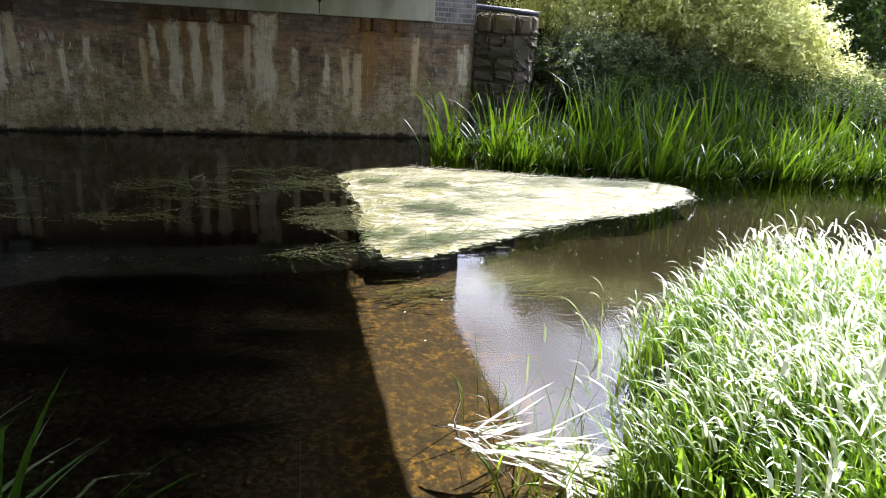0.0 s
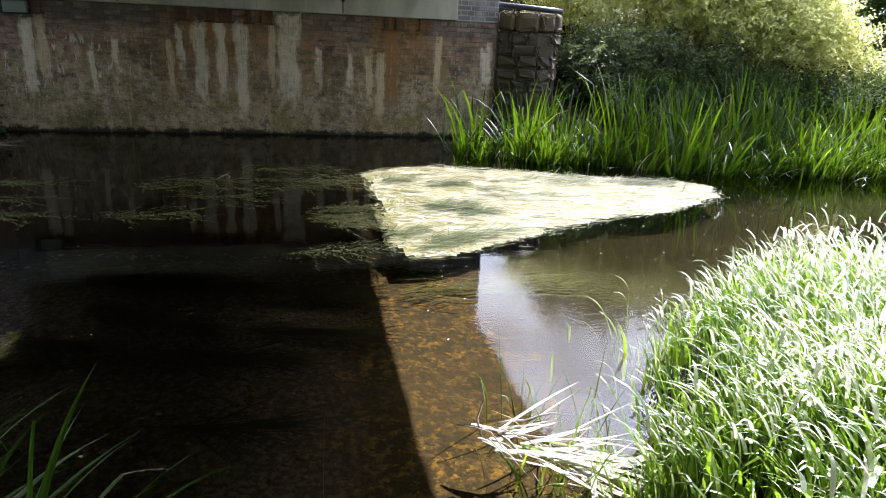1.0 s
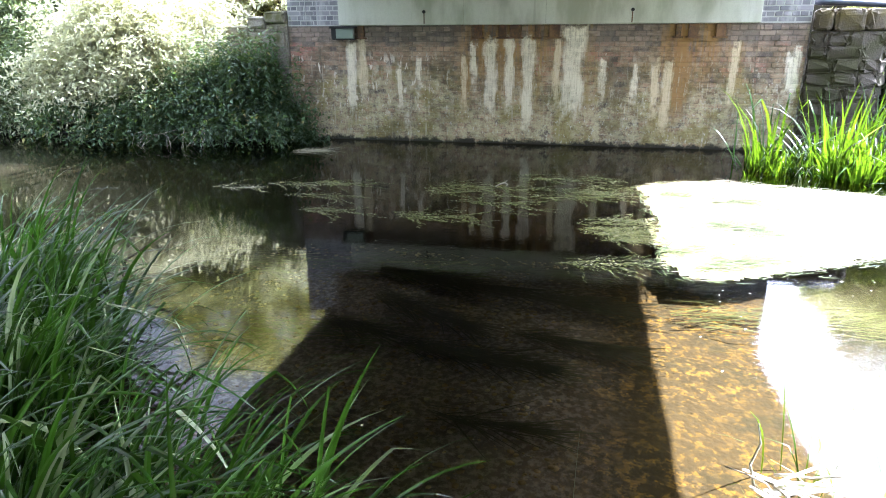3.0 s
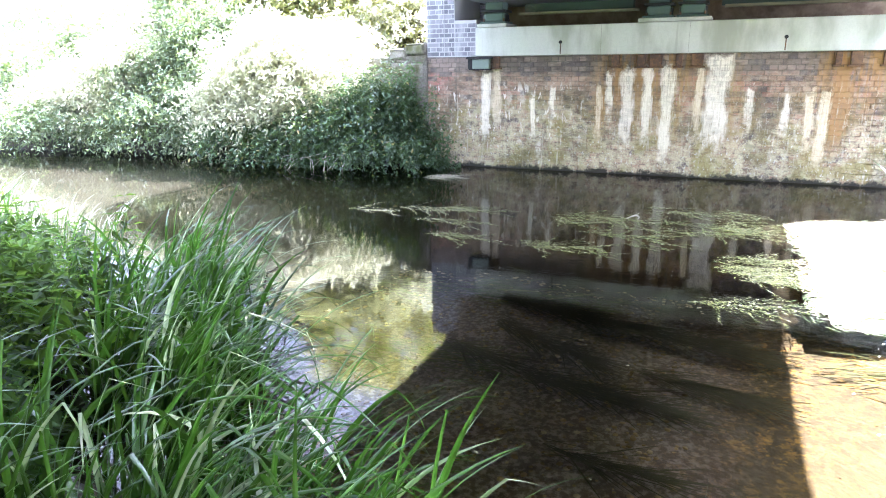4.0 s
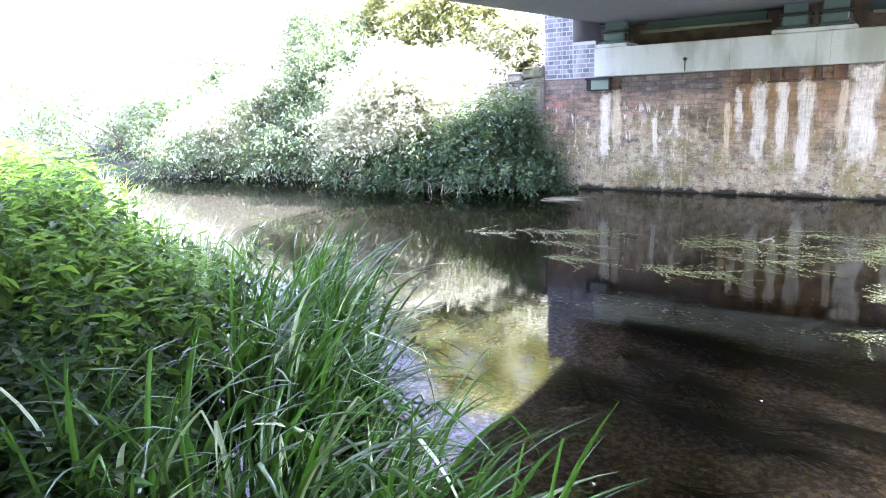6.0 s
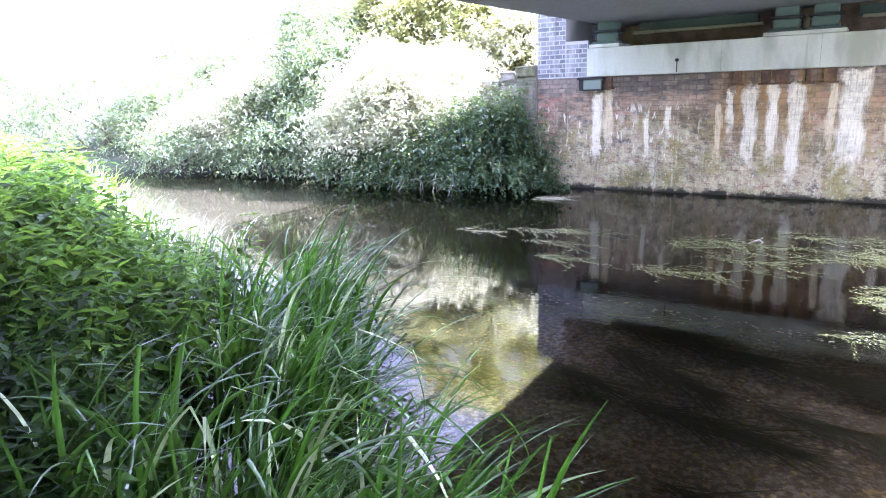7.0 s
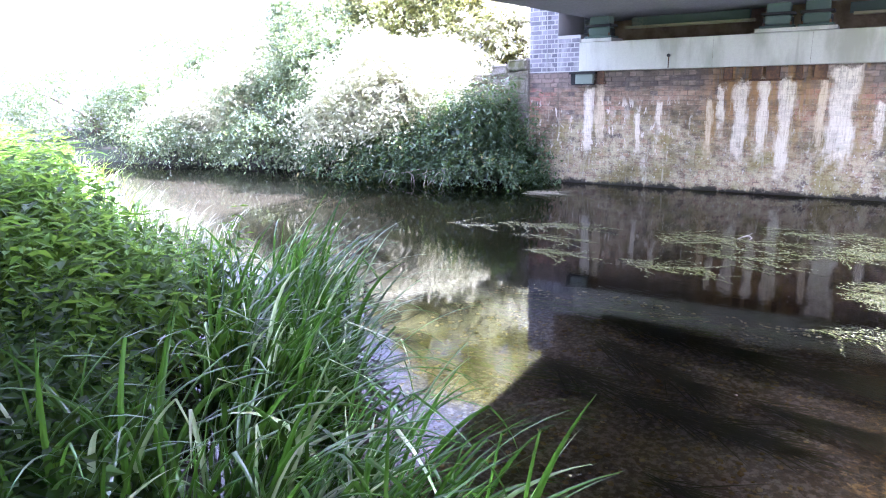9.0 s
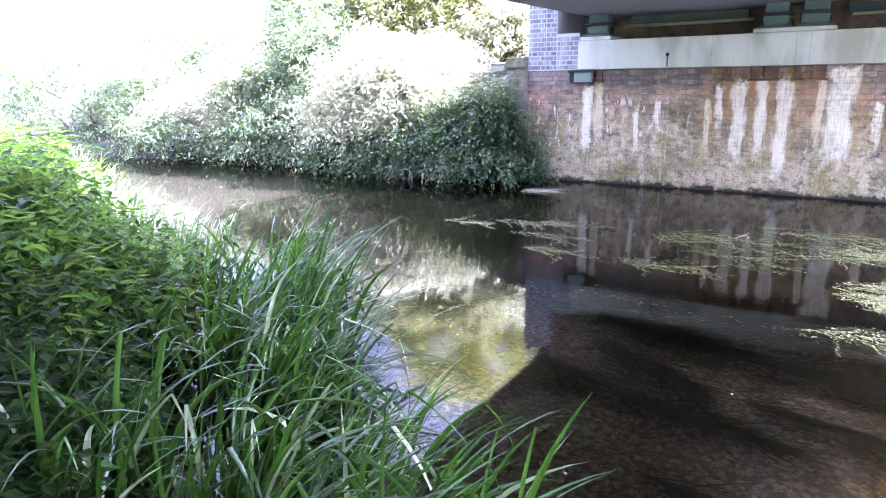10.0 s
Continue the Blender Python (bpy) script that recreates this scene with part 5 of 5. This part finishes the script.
def weed_mat(name, label, edge, strands, height, flow=0.0, size=(0.12, 0.5)):
    edge_a = np.array(edge)
    lo, hi = edge_a.min(0) - 0.1, edge_a.max(0) + 0.1
    xs, ys = np.arange(lo[0], hi[0], 0.035), np.arange(lo[1], hi[1], 0.035)
    X, Y = np.meshgrid(xs, ys)
    p = np.column_stack([X.ravel(), Y.ravel()])
    d = edge_distance(p, edge) + 0.05 * np.sin(p[:, 0] * 4.1 + p[:, 1] * 3) * np.sin(p[:, 1] * 7) + 0.03 * np.sin(p[:, 0] * 13 + 2 * np.sin(p[:, 1] * 5)) * np.sin(p[:, 0] * 3.3) + 0.006 * rng.standard_normal(len(p))
    ridge = np.sin(p[:, 1] * 15 + 1.5 * np.sin(p[:, 0] * 2.2) + 3 * np.sin(p[:, 1] * 2.3)) * np.sin(p[:, 0] * 2.9 + 2 * np.sin(p[:, 1] * 3.1))
    z = 0.004 + np.clip(d * 0.10, -0.05, height) + 0.0025 * rng.standard_normal(len(p)) + np.clip(d * 4, 0, 1) * 0.012 * ridge - 0.002
    ids = np.arange(len(p)).reshape(X.shape)
    f = np.stack([ids[:-1, :-1], ids[:-1, 1:], ids[1:, 1:], ids[1:, :-1]], -1).reshape(-1, 4)
    f = f[(d[f] > 0.0).all(1)]
    root = thing(name, label, "water weed", "floating weed", (float(edge_a[:, 0].mean()), float(edge_a[:, 1].mean()), 0.0), "stuff")
    under(mesh_object("weed_bed", np.column_stack([p, z]), f, WEED_BED, True), root)
    q = np.column_stack([rng.uniform(lo[0], hi[0], strands * 3), rng.uniform(lo[1], hi[1], strands * 3)])
    q = q[edge_distance(q, edge) > -0.06][:strands]
    course = flow + rng.normal(0, 0.22, len(q)) + (rng.random(len(q)) < 0.5) * math.pi
    reach = rng.uniform(*size, len(q))
    ok = edge_distance(q + np.column_stack([np.cos(course), np.sin(course)]) * reach[:, None], edge) > -0.05
    q, course, reach = q[ok], course[ok], reach[ok]
    n = len(q)
    base = np.column_stack([q, np.full(n, height * 0.6) + rng.uniform(0.0, 0.014, n)])
    ob = blades("strands", base, reach, rng.uniform(0.004, 0.011, n), course, rng.uniform(1.45, 1.6, n), rng.normal(0.03, 0.06, n), WEED, None, 5, rng.normal(0, 0.3, n))
    ob.location.z -= 0.004
    under(ob, root)
    return root


weed_mat("weed_mat", "sunlit floating mat of pale river weed", MAT_EDGE, 3200, 0.012, -0.06, (0.15, 0.6))


for cx, cy, l, w, n in ((5.35, -4.35, 0.55, 0.3, 300), (5.6, -4.55, 0.45, 0.16, 130), (5.55, -3.35, 0.5, 0.2, 120), (5.15, -5.35, 0.5, 0.16, 140), (6.3, -3.9, 0.8, 0.12, 70), (4.95, -3.2, 0.4, 0.25, 90), (4.75, -5.2, 0.35, 0.2, 90), (6.3, -3.2, 0.6, 0.12, 40), (7.4, -3.3, 1.2, 0.2, 130), (5.3, -2.9, 0.5, 0.1, 40), (5.05, -5.5, 0.5, 0.12, 90), (5.6, -5.2, 0.5, 0.10, 60), (6.1, -3.6, 0.5, 0.2, 60), (7.0, -3.1, 0.8, 0.2, 90), (8.1, -3.35, 0.8, 0.2, 90)):
    base = np.column_stack([cx + rng.uniform(-0.5, 0.5, n) * l, cy + rng.normal(0, 0.3, n) * w, np.full(n, 0.022)])
    base[:, 1] += (base[:, 0] - cx) * (0.32 if cy < -4.4 else 0.0)
    ob = blades("weed_tuft", base, rng.uniform(0.1, 0.3, n), rng.uniform(0.006, 0.013, n), rng.normal(0, 0.5, n), rng.uniform(1.3, 1.6, n), rng.normal(0.1, 0.1, n), BED_WEED, None, 5, rng.normal(0, 0.3, n))
    tagged(ob, "dark green tuft of weed on the pale mat", "water weed", "weed tufts", "stuff")


# green fringe trailing from the edges of the mat
ring = np.array(MAT_EDGE)
for a, b in zip(ring, np.roll(ring, -1, 0)):
    l = float(np.linalg.norm(b - a))
    n = int(l * 70)
    t = rng.random(n)[:, None]
    base = np.column_stack([a + (b - a) * t + rng.normal(0, 0.05, (n, 2)), np.full(n, 0.003)])
    base[:, :2] -= 0.02 * unit(base[:, :2] - ring.mean(0))
    along = math.atan2(*(b - a)[::-1])
    ob = blades("weed_fringe", base, rng.uniform(0.04, 0.15, n), rng.uniform(0.005, 0.012, n), along + rng.normal(0, 0.35, n) + (rng.random(n) < 0.5) * math.pi, rng.uniform(1.5, 1.58, n), np.abs(rng.normal(0.0, 0.03, n)), BED_WEED, None, 4, rng.normal(0, 0.3, n))
    tagged(ob, "olive weed fringe along the edge of the pale mat", "water weed", "weed fringe", "stuff")


def weed_trail(cx, cy, length, width, strands, label, depth=0.0, mat=None, flow=0.05, slope=0.0):
    """A band of drowned weed strands along the current."""
    n = strands
    u, v = rng.uniform(-0.5, 0.5, n), rng.normal(0, 0.28, n)
    base = np.column_stack([cx + u * length, cy + v * width + 0.12 * np.sin(u * 5) * width + slope * u * length, depth + rng.uniform(-0.006, 0.012, n)])
    ob = blades("weed_drift", base, rng.uniform(0.2, 0.5, n), rng.uniform(0.006, 0.013, n), flow + rng.normal(0, 0.3, n), rng.uniform(1.45, 1.6, n), rng.normal(0.03, 0.08, n), mat, None, 5, rng.normal(0, 0.3, n))
    return tagged(ob, label, "water weed", "drifting weed", "stuff")


def leafy_drift(cx, cy, length, width, strands, label, flow=0.0):
    """Floating weed: winding strands set with tiny flat leaflets, gathered in a few skeins."""
    skeins = rng.uniform(-0.5, 0.5, max(2, strands // 28))
    P, W = [], []
    for k in range(max(8, strands // 4)):
        v = rng.choice(skeins) * width + rng.normal(0, 0.05 * width + 0.012)
        x, y = cx + rng.uniform(-0.5, 0.35) * length, cy + v
        way = flow + rng.normal(0, 0.25)
        turn = rng.normal(0, 0.12)
        for j in range(int(rng.uniform(7, 26))):
            way += turn + rng.normal(0, 0.16)
            way -= 0.15 * (way - flow)
            x, y = x + math.cos(way) * 0.022, y + math.sin(way) * 0.022
            P.append((x, y))
            W.append(way)
    P, W = np.repeat(np.array(P), 2, 0), np.repeat(np.array(W), 2)
    n = len(P)
    aim = W + rng.normal(0, 0.8, n)
    base = np.column_stack([P + rng.normal(0, 0.004, (n, 2)), rng.uniform(0.0025, 0.011, n)])
    to = np.column_stack([np.cos(aim), np.sin(aim), rng.normal(0.03, 0.08, n)])
    up = unit(np.array([0, 0, 1.0]) + rng.normal(0, 0.2, (n, 3)))
    L = rng.uniform(0.014, 0.038, n)
    return tagged(leaves("weed_drift", base, to, up, L, L * rng.uniform(0.2, 0.42, n), DRIFT, 0.1), label, "water weed", "drifting weed", "stuff")


for cx, cy, l, w, n in ((2.6, -3.3, 1.0, 0.7, 260), (3.0, -4.0, 0.9, 0.4, 120), (2.5, -4.45, 0.9, 0.25, 140), (3.8, -2.5, 1.4, 0.6, 200), (3.6, -3.3, 1.2, 0.8, 200),
                        (0.6, -3.4, 1.0, 0.35, 120), (1.2, -3.2, 0.9, 0.3, 90), (1.35, -4.4, 0.7, 0.2, 120), (4.2, -4.5, 0.6, 0.5, 420), (4.3, -4.85, 0.4, 0.3, 200), (4.15, -5.55, 0.8, 0.15, 120), (4.2, -3.3, 0.7, 0.9, 260), (1.0, -3.9, 0.8, 0.3, 70), (-0.1, -3.7, 0.7, 0.2, 60)):
    leafy_drift(cx, cy, l, w, n, "thin drift of pale green weed on the shaded water")
for cx, cy, l, w, n in ((1.8, -5.6, 2.6, 0.5, 300), (1.6, -6.9, 2.0, 0.4, 240), (5.3, -6.1, 1.4, 0.4, 160)):
    weed_trail(cx, cy, l, w, n, "dark trailing weed rooted in the river bed", -0.15, BED_WEED)
for cx, cy, l, w, n, slope in ((3.45, -5.97, 1.7, 0.20, 420, -0.27), (2.85, -6.42, 0.8, 0.16, 190, -0.6), (3.3, -7.03, 0.9, 0.16, 220, -0.22), (2.6, -5.75, 0.7, 0.12, 110, -0.3), (3.9, -6.75, 0.7, 0.13, 130, -0.25), (2.45, -6.75, 0.5, 0.10, 80, -0.4), (3.5, -7.75, 0.6, 0.09, 70, -0.2), (3.6, -5.5, 0.9, 0.10, 90, -0.2)):
    weed_trail(cx, cy, l, w, n, "dark band of drowned weed along the river bed", -0.13, SUNK, math.atan(slope), slope)
weed_trail(-0.2, -1.25, 0.4, 0.22, 130, "small pale raft of caught weed by the abutment", 0.012, WEED)

# specks of foam and seed drifting past the mat
n = 160
base = np.column_stack([rng.uniform(4.7, 9.5, n), rng.normal(-5.6, 0.7, n), np.full(n, 0.004)])
base[:, 1] += (base[:, 0] - 5.0) * 0.35
base = base[edge_distance(base[:, :2], MAT_EDGE) < -0.08]
n = len(base)
ob = blades("foam_specks", base, rng.uniform(0.008, 0.022, n), rng.uniform(0.006, 0.014, n), rng.uniform(0, 6.28, n), rng.uniform(1.5, 1.57, n), np.zeros(n), BLEACHED_LIT, None, 2)
tagged(ob, "white foam specks and seeds on the sunlit water", "foam", "", "stuff")

# loose stones on the bed where it is shallow
def pebbles(n, x0, x1, y0, y1, size, label):
    bm = bmesh.new()
    bmesh.ops.create_icosphere(bm, subdivisions=1, radius=1.0)
    ball = np.array([v.co[:] for v in bm.verts])
    tri = np.array([[v.index for v in f.verts] for f in bm.faces])
    bm.free()
    xy = np.column_stack([rng.uniform(x0, x1, n), rng.uniform(y0, y1, n)])
    c = placed(xy)
    r = rng.uniform(*size, n)
    turn = rng.uniform(0, math.pi, n)
    sc = np.stack([r * rng.uniform(0.8, 1.4, n), r, r * rng.uniform(0.12, 0.25, n)], -1)
    v = ball[None] * sc[:, None, :] * rng.uniform(0.85, 1.1, (n, len(ball), 1))
    x = v[..., 0] * np.cos(turn)[:, None] - v[..., 1] * np.sin(turn)[:, None]
    y = v[..., 0] * np.sin(turn)[:, None] + v[..., 1] * np.cos(turn)[:, None]
    v = np.stack([x, y, v[..., 2]], -1) + c[:, None, :] + np.array([0, 0, 0.004])
    f = (tri[None] + (np.arange(n) * len(ball))[:, None, None]).reshape(-1, 3)
    tagged(mesh_object("bed_stones", v.reshape(-1, 3), f, PEBBLE, True), label, "stones", "bed stones", "stuff")


pebbles(1900, 1.0, 3.9, -8.9, -5.0, (0.006, 0.022), "small brown stones on the shallow river bed")

# bleached debris at the edge of the grass
drift = thing("drift_debris", "bleached dead stems caught at the water's edge", "debris", at=(4.9, -8.4, 0.0))
for k in range(8):
    a = np.array([4.72 + rng.normal(0, 0.05), -8.2 + rng.normal(0, 0.05), 0.02 + rng.uniform(0, 0.04)])
    w = rng.uniform(-1.3, 0.1)
    l = rng.uniform(0.3, 0.65)
    pts = [a]
    for j in range(5):
        w += rng.normal(-0.02, 0.22)
        pts.append(pts[-1] + np.array([math.cos(w) * l / 5, math.sin(w) * l / 5, rng.normal(0.004, 0.012)]))
    r = rng.uniform(0.003, 0.007)
    under(tube("dead_stem", pts, [r, r, r * 0.9, r * 0.8, r * 0.6, r * 0.3], DEAD, 5), drift)
under(tube("dead_stem", [(4.70, -8.2, 0.0), (4.68, -8.16, 0.09), (4.72, -8.12, 0.17), (4.71, -8.08, 0.24)], [0.006, 0.006, 0.005, 0.003], DEAD, 5), drift)
n = 16
u = rng.random(n)
base = np.column_stack([4.70 + 0.35 * u + rng.normal(0, 0.05, n), -8.2 - 0.2 * u + rng.normal(0, 0.06, n), rng.uniform(0.005, 0.05, n)])
ob = blades("dead_leaves", base, rng.uniform(0.2, 0.6, n), rng.uniform(0.012, 0.028, n), rng.normal(-0.45, 0.4, n), rng.uniform(1.2, 1.45, n), rng.uniform(0.1, 0.4, n), BLEACHED_LIT, None, 8, rng.normal(0, 0.4, n), 0.3)
under(ob, drift)
n = 46
u = rng.random(n)
base = np.column_stack([4.70 + 0.48 * u + rng.normal(0, 0.04, n), -8.18 - 0.36 * u + rng.normal(0, 0.05, n), rng.uniform(0.006, 0.03, n)])
ob = blades("flattened_leaves", base, rng.uniform(0.15, 0.45, n), rng.uniform(0.016, 0.036, n), rng.normal(-0.6, 0.45, n), rng.uniform(1.3, 1.52, n), rng.uniform(0.0, 0.12, n), BLEACHED_LIT, None, 6, rng.normal(0, 0.25, n), 0.2)
under(ob, drift)
xy = np.column_stack([rng.uniform(4.7, 5.6, 60), rng.uniform(-8.75, -8.25, 60)])
reed_bed("grass_clump", "sparse grass blades among the drift at the water's edge", "near bank grass", xy, (0.25, 0.55), (0.008, 0.016), GRASS, (0.4, 1.8), 0.5, 0.2)
xy = np.column_stack([rng.uniform(4.85, 5.4, 34), rng.uniform(-8.3, -7.7, 34)])
reed_bed("grass_clump", "thin dark grass blades standing in the shallow water", "near bank grass", xy, (0.3, 0.6), (0.006, 0.012), REED, (0.2, 1.4), 0.4, 0.2)
xy = np.array([[3.97, -8.5]])
reed_bed("reed_shoot", "single green reed shoot standing in the water", "", xy, (0.62, 0.63), (0.02, 0.021), SHADE_REED, (0.02, 0.05), 0.02, 0.0)
curl = thing("curled_leaf", "pale curled dead leaf lying on the floating weed", "leaf", at=(3.06, -3.06, 0.01))
under(tube("leaf_rib", [(2.98, -3.10, 0.012), (3.03, -3.04, 0.03), (3.08, -3.02, 0.045), (3.12, -3.05, 0.03), (3.10, -3.10, 0.014)], [0.003, 0.008, 0.010, 0.007, 0.002], DEAD, 6), curl)
under(tube("leaf_stalk", [(3.08, -3.02, 0.040), (3.10, -3.00, 0.06), (3.115, -2.995, 0.07)], [0.003, 0.003, 0.0015], DEAD, 5), curl)
stick = thing("broken_stick", "dark broken twig standing out of the water", "twig", at=(0.6, -6.5, 0.0))
under(tube("twig", [(0.62, -6.62, -0.2), (0.60, -6.60, 0.05), (0.64, -6.6, 0.16), (0.80, -6.5, 0.27), (0.92, -6.44, 0.34)], [0.012, 0.011, 0.010, 0.009, 0.005], BARK, 6), stick)
under(tube("side_twig", [(0.60, -6.60, 0.04), (0.48, -6.66, 0.08), (0.36, -6.7, 0.06)], [0.009, 0.007, 0.004], BARK, 6), stick)

def fallen_leaf(x, y, turn, size, mat):
    bm = bmesh.new()
    rim = [bm.verts.new((math.cos(a) * size * (1.0 + 0.25 * math.cos(a)), math.sin(a) * size * 0.5, 0.003 * math.sin(2 * a))) for a in [k * math.pi / 4 for k in range(8)]]
    mid = bm.verts.new((0, 0, -0.002))
    for i in range(8):
        bm.faces.new((rim[i], rim[(i + 1) % 8], mid))
    bmesh.ops.transform(bm, matrix=Matrix.Translation((x, y, 0.006)) @ Matrix.Rotation(turn, 4, "Z"), verts=bm.verts[:])
    ob = part("floating_leaf", bm, mat, None)
    tagged(ob, "small yellowed leaf floating on the river", "leaf", "floating leaves")


for k in range(24):
    fallen_leaf(rng.uniform(1.4, 4.6), rng.uniform(-8.4, -4.2), rng.uniform(0, 6.28), rng.uniform(0.005, 0.012), DRIFT if k % 4 else DEAD)

twigs = thing("dead_twigs", "pale dead twigs caught at the foot of the brambles", "twigs", at=(-2.6, -1.2, 0.0))
for k in range(16):
    a = np.array([-2.5 + rng.normal(0, 0.3), -1.0 + rng.normal(0, 0.08), rng.uniform(0.12, 0.3)])
    b = a + np.array([rng.normal(-0.15, 0.25), -rng.uniform(0.1, 0.3), -a[2] - 0.02])
    m = (a + b) / 2 + np.array([rng.normal(0, 0.05), 0, 0.06])
    under(tube("twig", [a, m, b], [0.008, 0.006, 0.004], DEAD, 5), twigs)


# ---- bricks, last ----
core = wall_box("wall_north", -0.9, 7.05, 0.006, 0.55, -0.6, 1.84, MORTAR, "old brick bridge abutment with lime and rust streaks")
lay_bricks(core, -0.36, 6.38, 0.02, 1.835, 0.0, BRICK, lambda x, z: 1.2 < x < 3.6 and z > 0.45, "brickwork", 3)
pier_l = wall_box("wall_pier_1", -0.9, -0.39, 0.005, 1.5, 1.84, 3.3, PALE_MORTAR, "blue-grey brick pier with pale mortar at the deck edge")
pier_b = wall_box("wall_pier_2", -0.388, -0.004, 0.005, 1.5, 1.84, 2.42, PALE_MORTAR, "low blue-grey brick shoulder beside the beam")
pier_r = wall_box("wall_pier_3", 6.375, 7.05, 0.005, 0.45, 1.84, 3.3, PALE_MORTAR, "blue-grey brick pier with pale mortar at the deck edge")
lay_bricks(pier_l, -0.9, -0.39, 1.85, 3.28, 0.0, BLUE_BRICK, lambda x, z: True, "brickwork", 5, 0.015)
lay_bricks(pier_b, -0.388, -0.01, 1.85, 2.41, 0.0, BLUE_BRICK, lambda x, z: True, "brickwork", 6, 0.015)
lay_bricks(pier_r, 6.38, 7.05, 1.85, 3.28, 0.0, BLUE_BRICK, lambda x, z: z < 2.4, "brickwork", 7, 0.015)
lay_bricks(core, -0.9, -0.36, 0.02, 1.835, 0.0, BRICK, lambda x, z: False, "brickwork", 8)
lay_bricks(core, 6.38, 7.05, 0.02, 1.835, 0.0, BRICK, lambda x, z: False, "brickwork", 9)
under(part("mortar_joint", box_bm(-0.585, -0.572, -0.0075, 0.0, 1.85, 3.28, 0.002, 1), PALE_MORTAR, None), pier_l, "wide pale upright joint")
lay_bricks(wall_return, -0.385, 0.0, 2.43, 3.29, 1.2, BLUE_BRICK, lambda x, z: True, "brickwork", 11, 0.015)
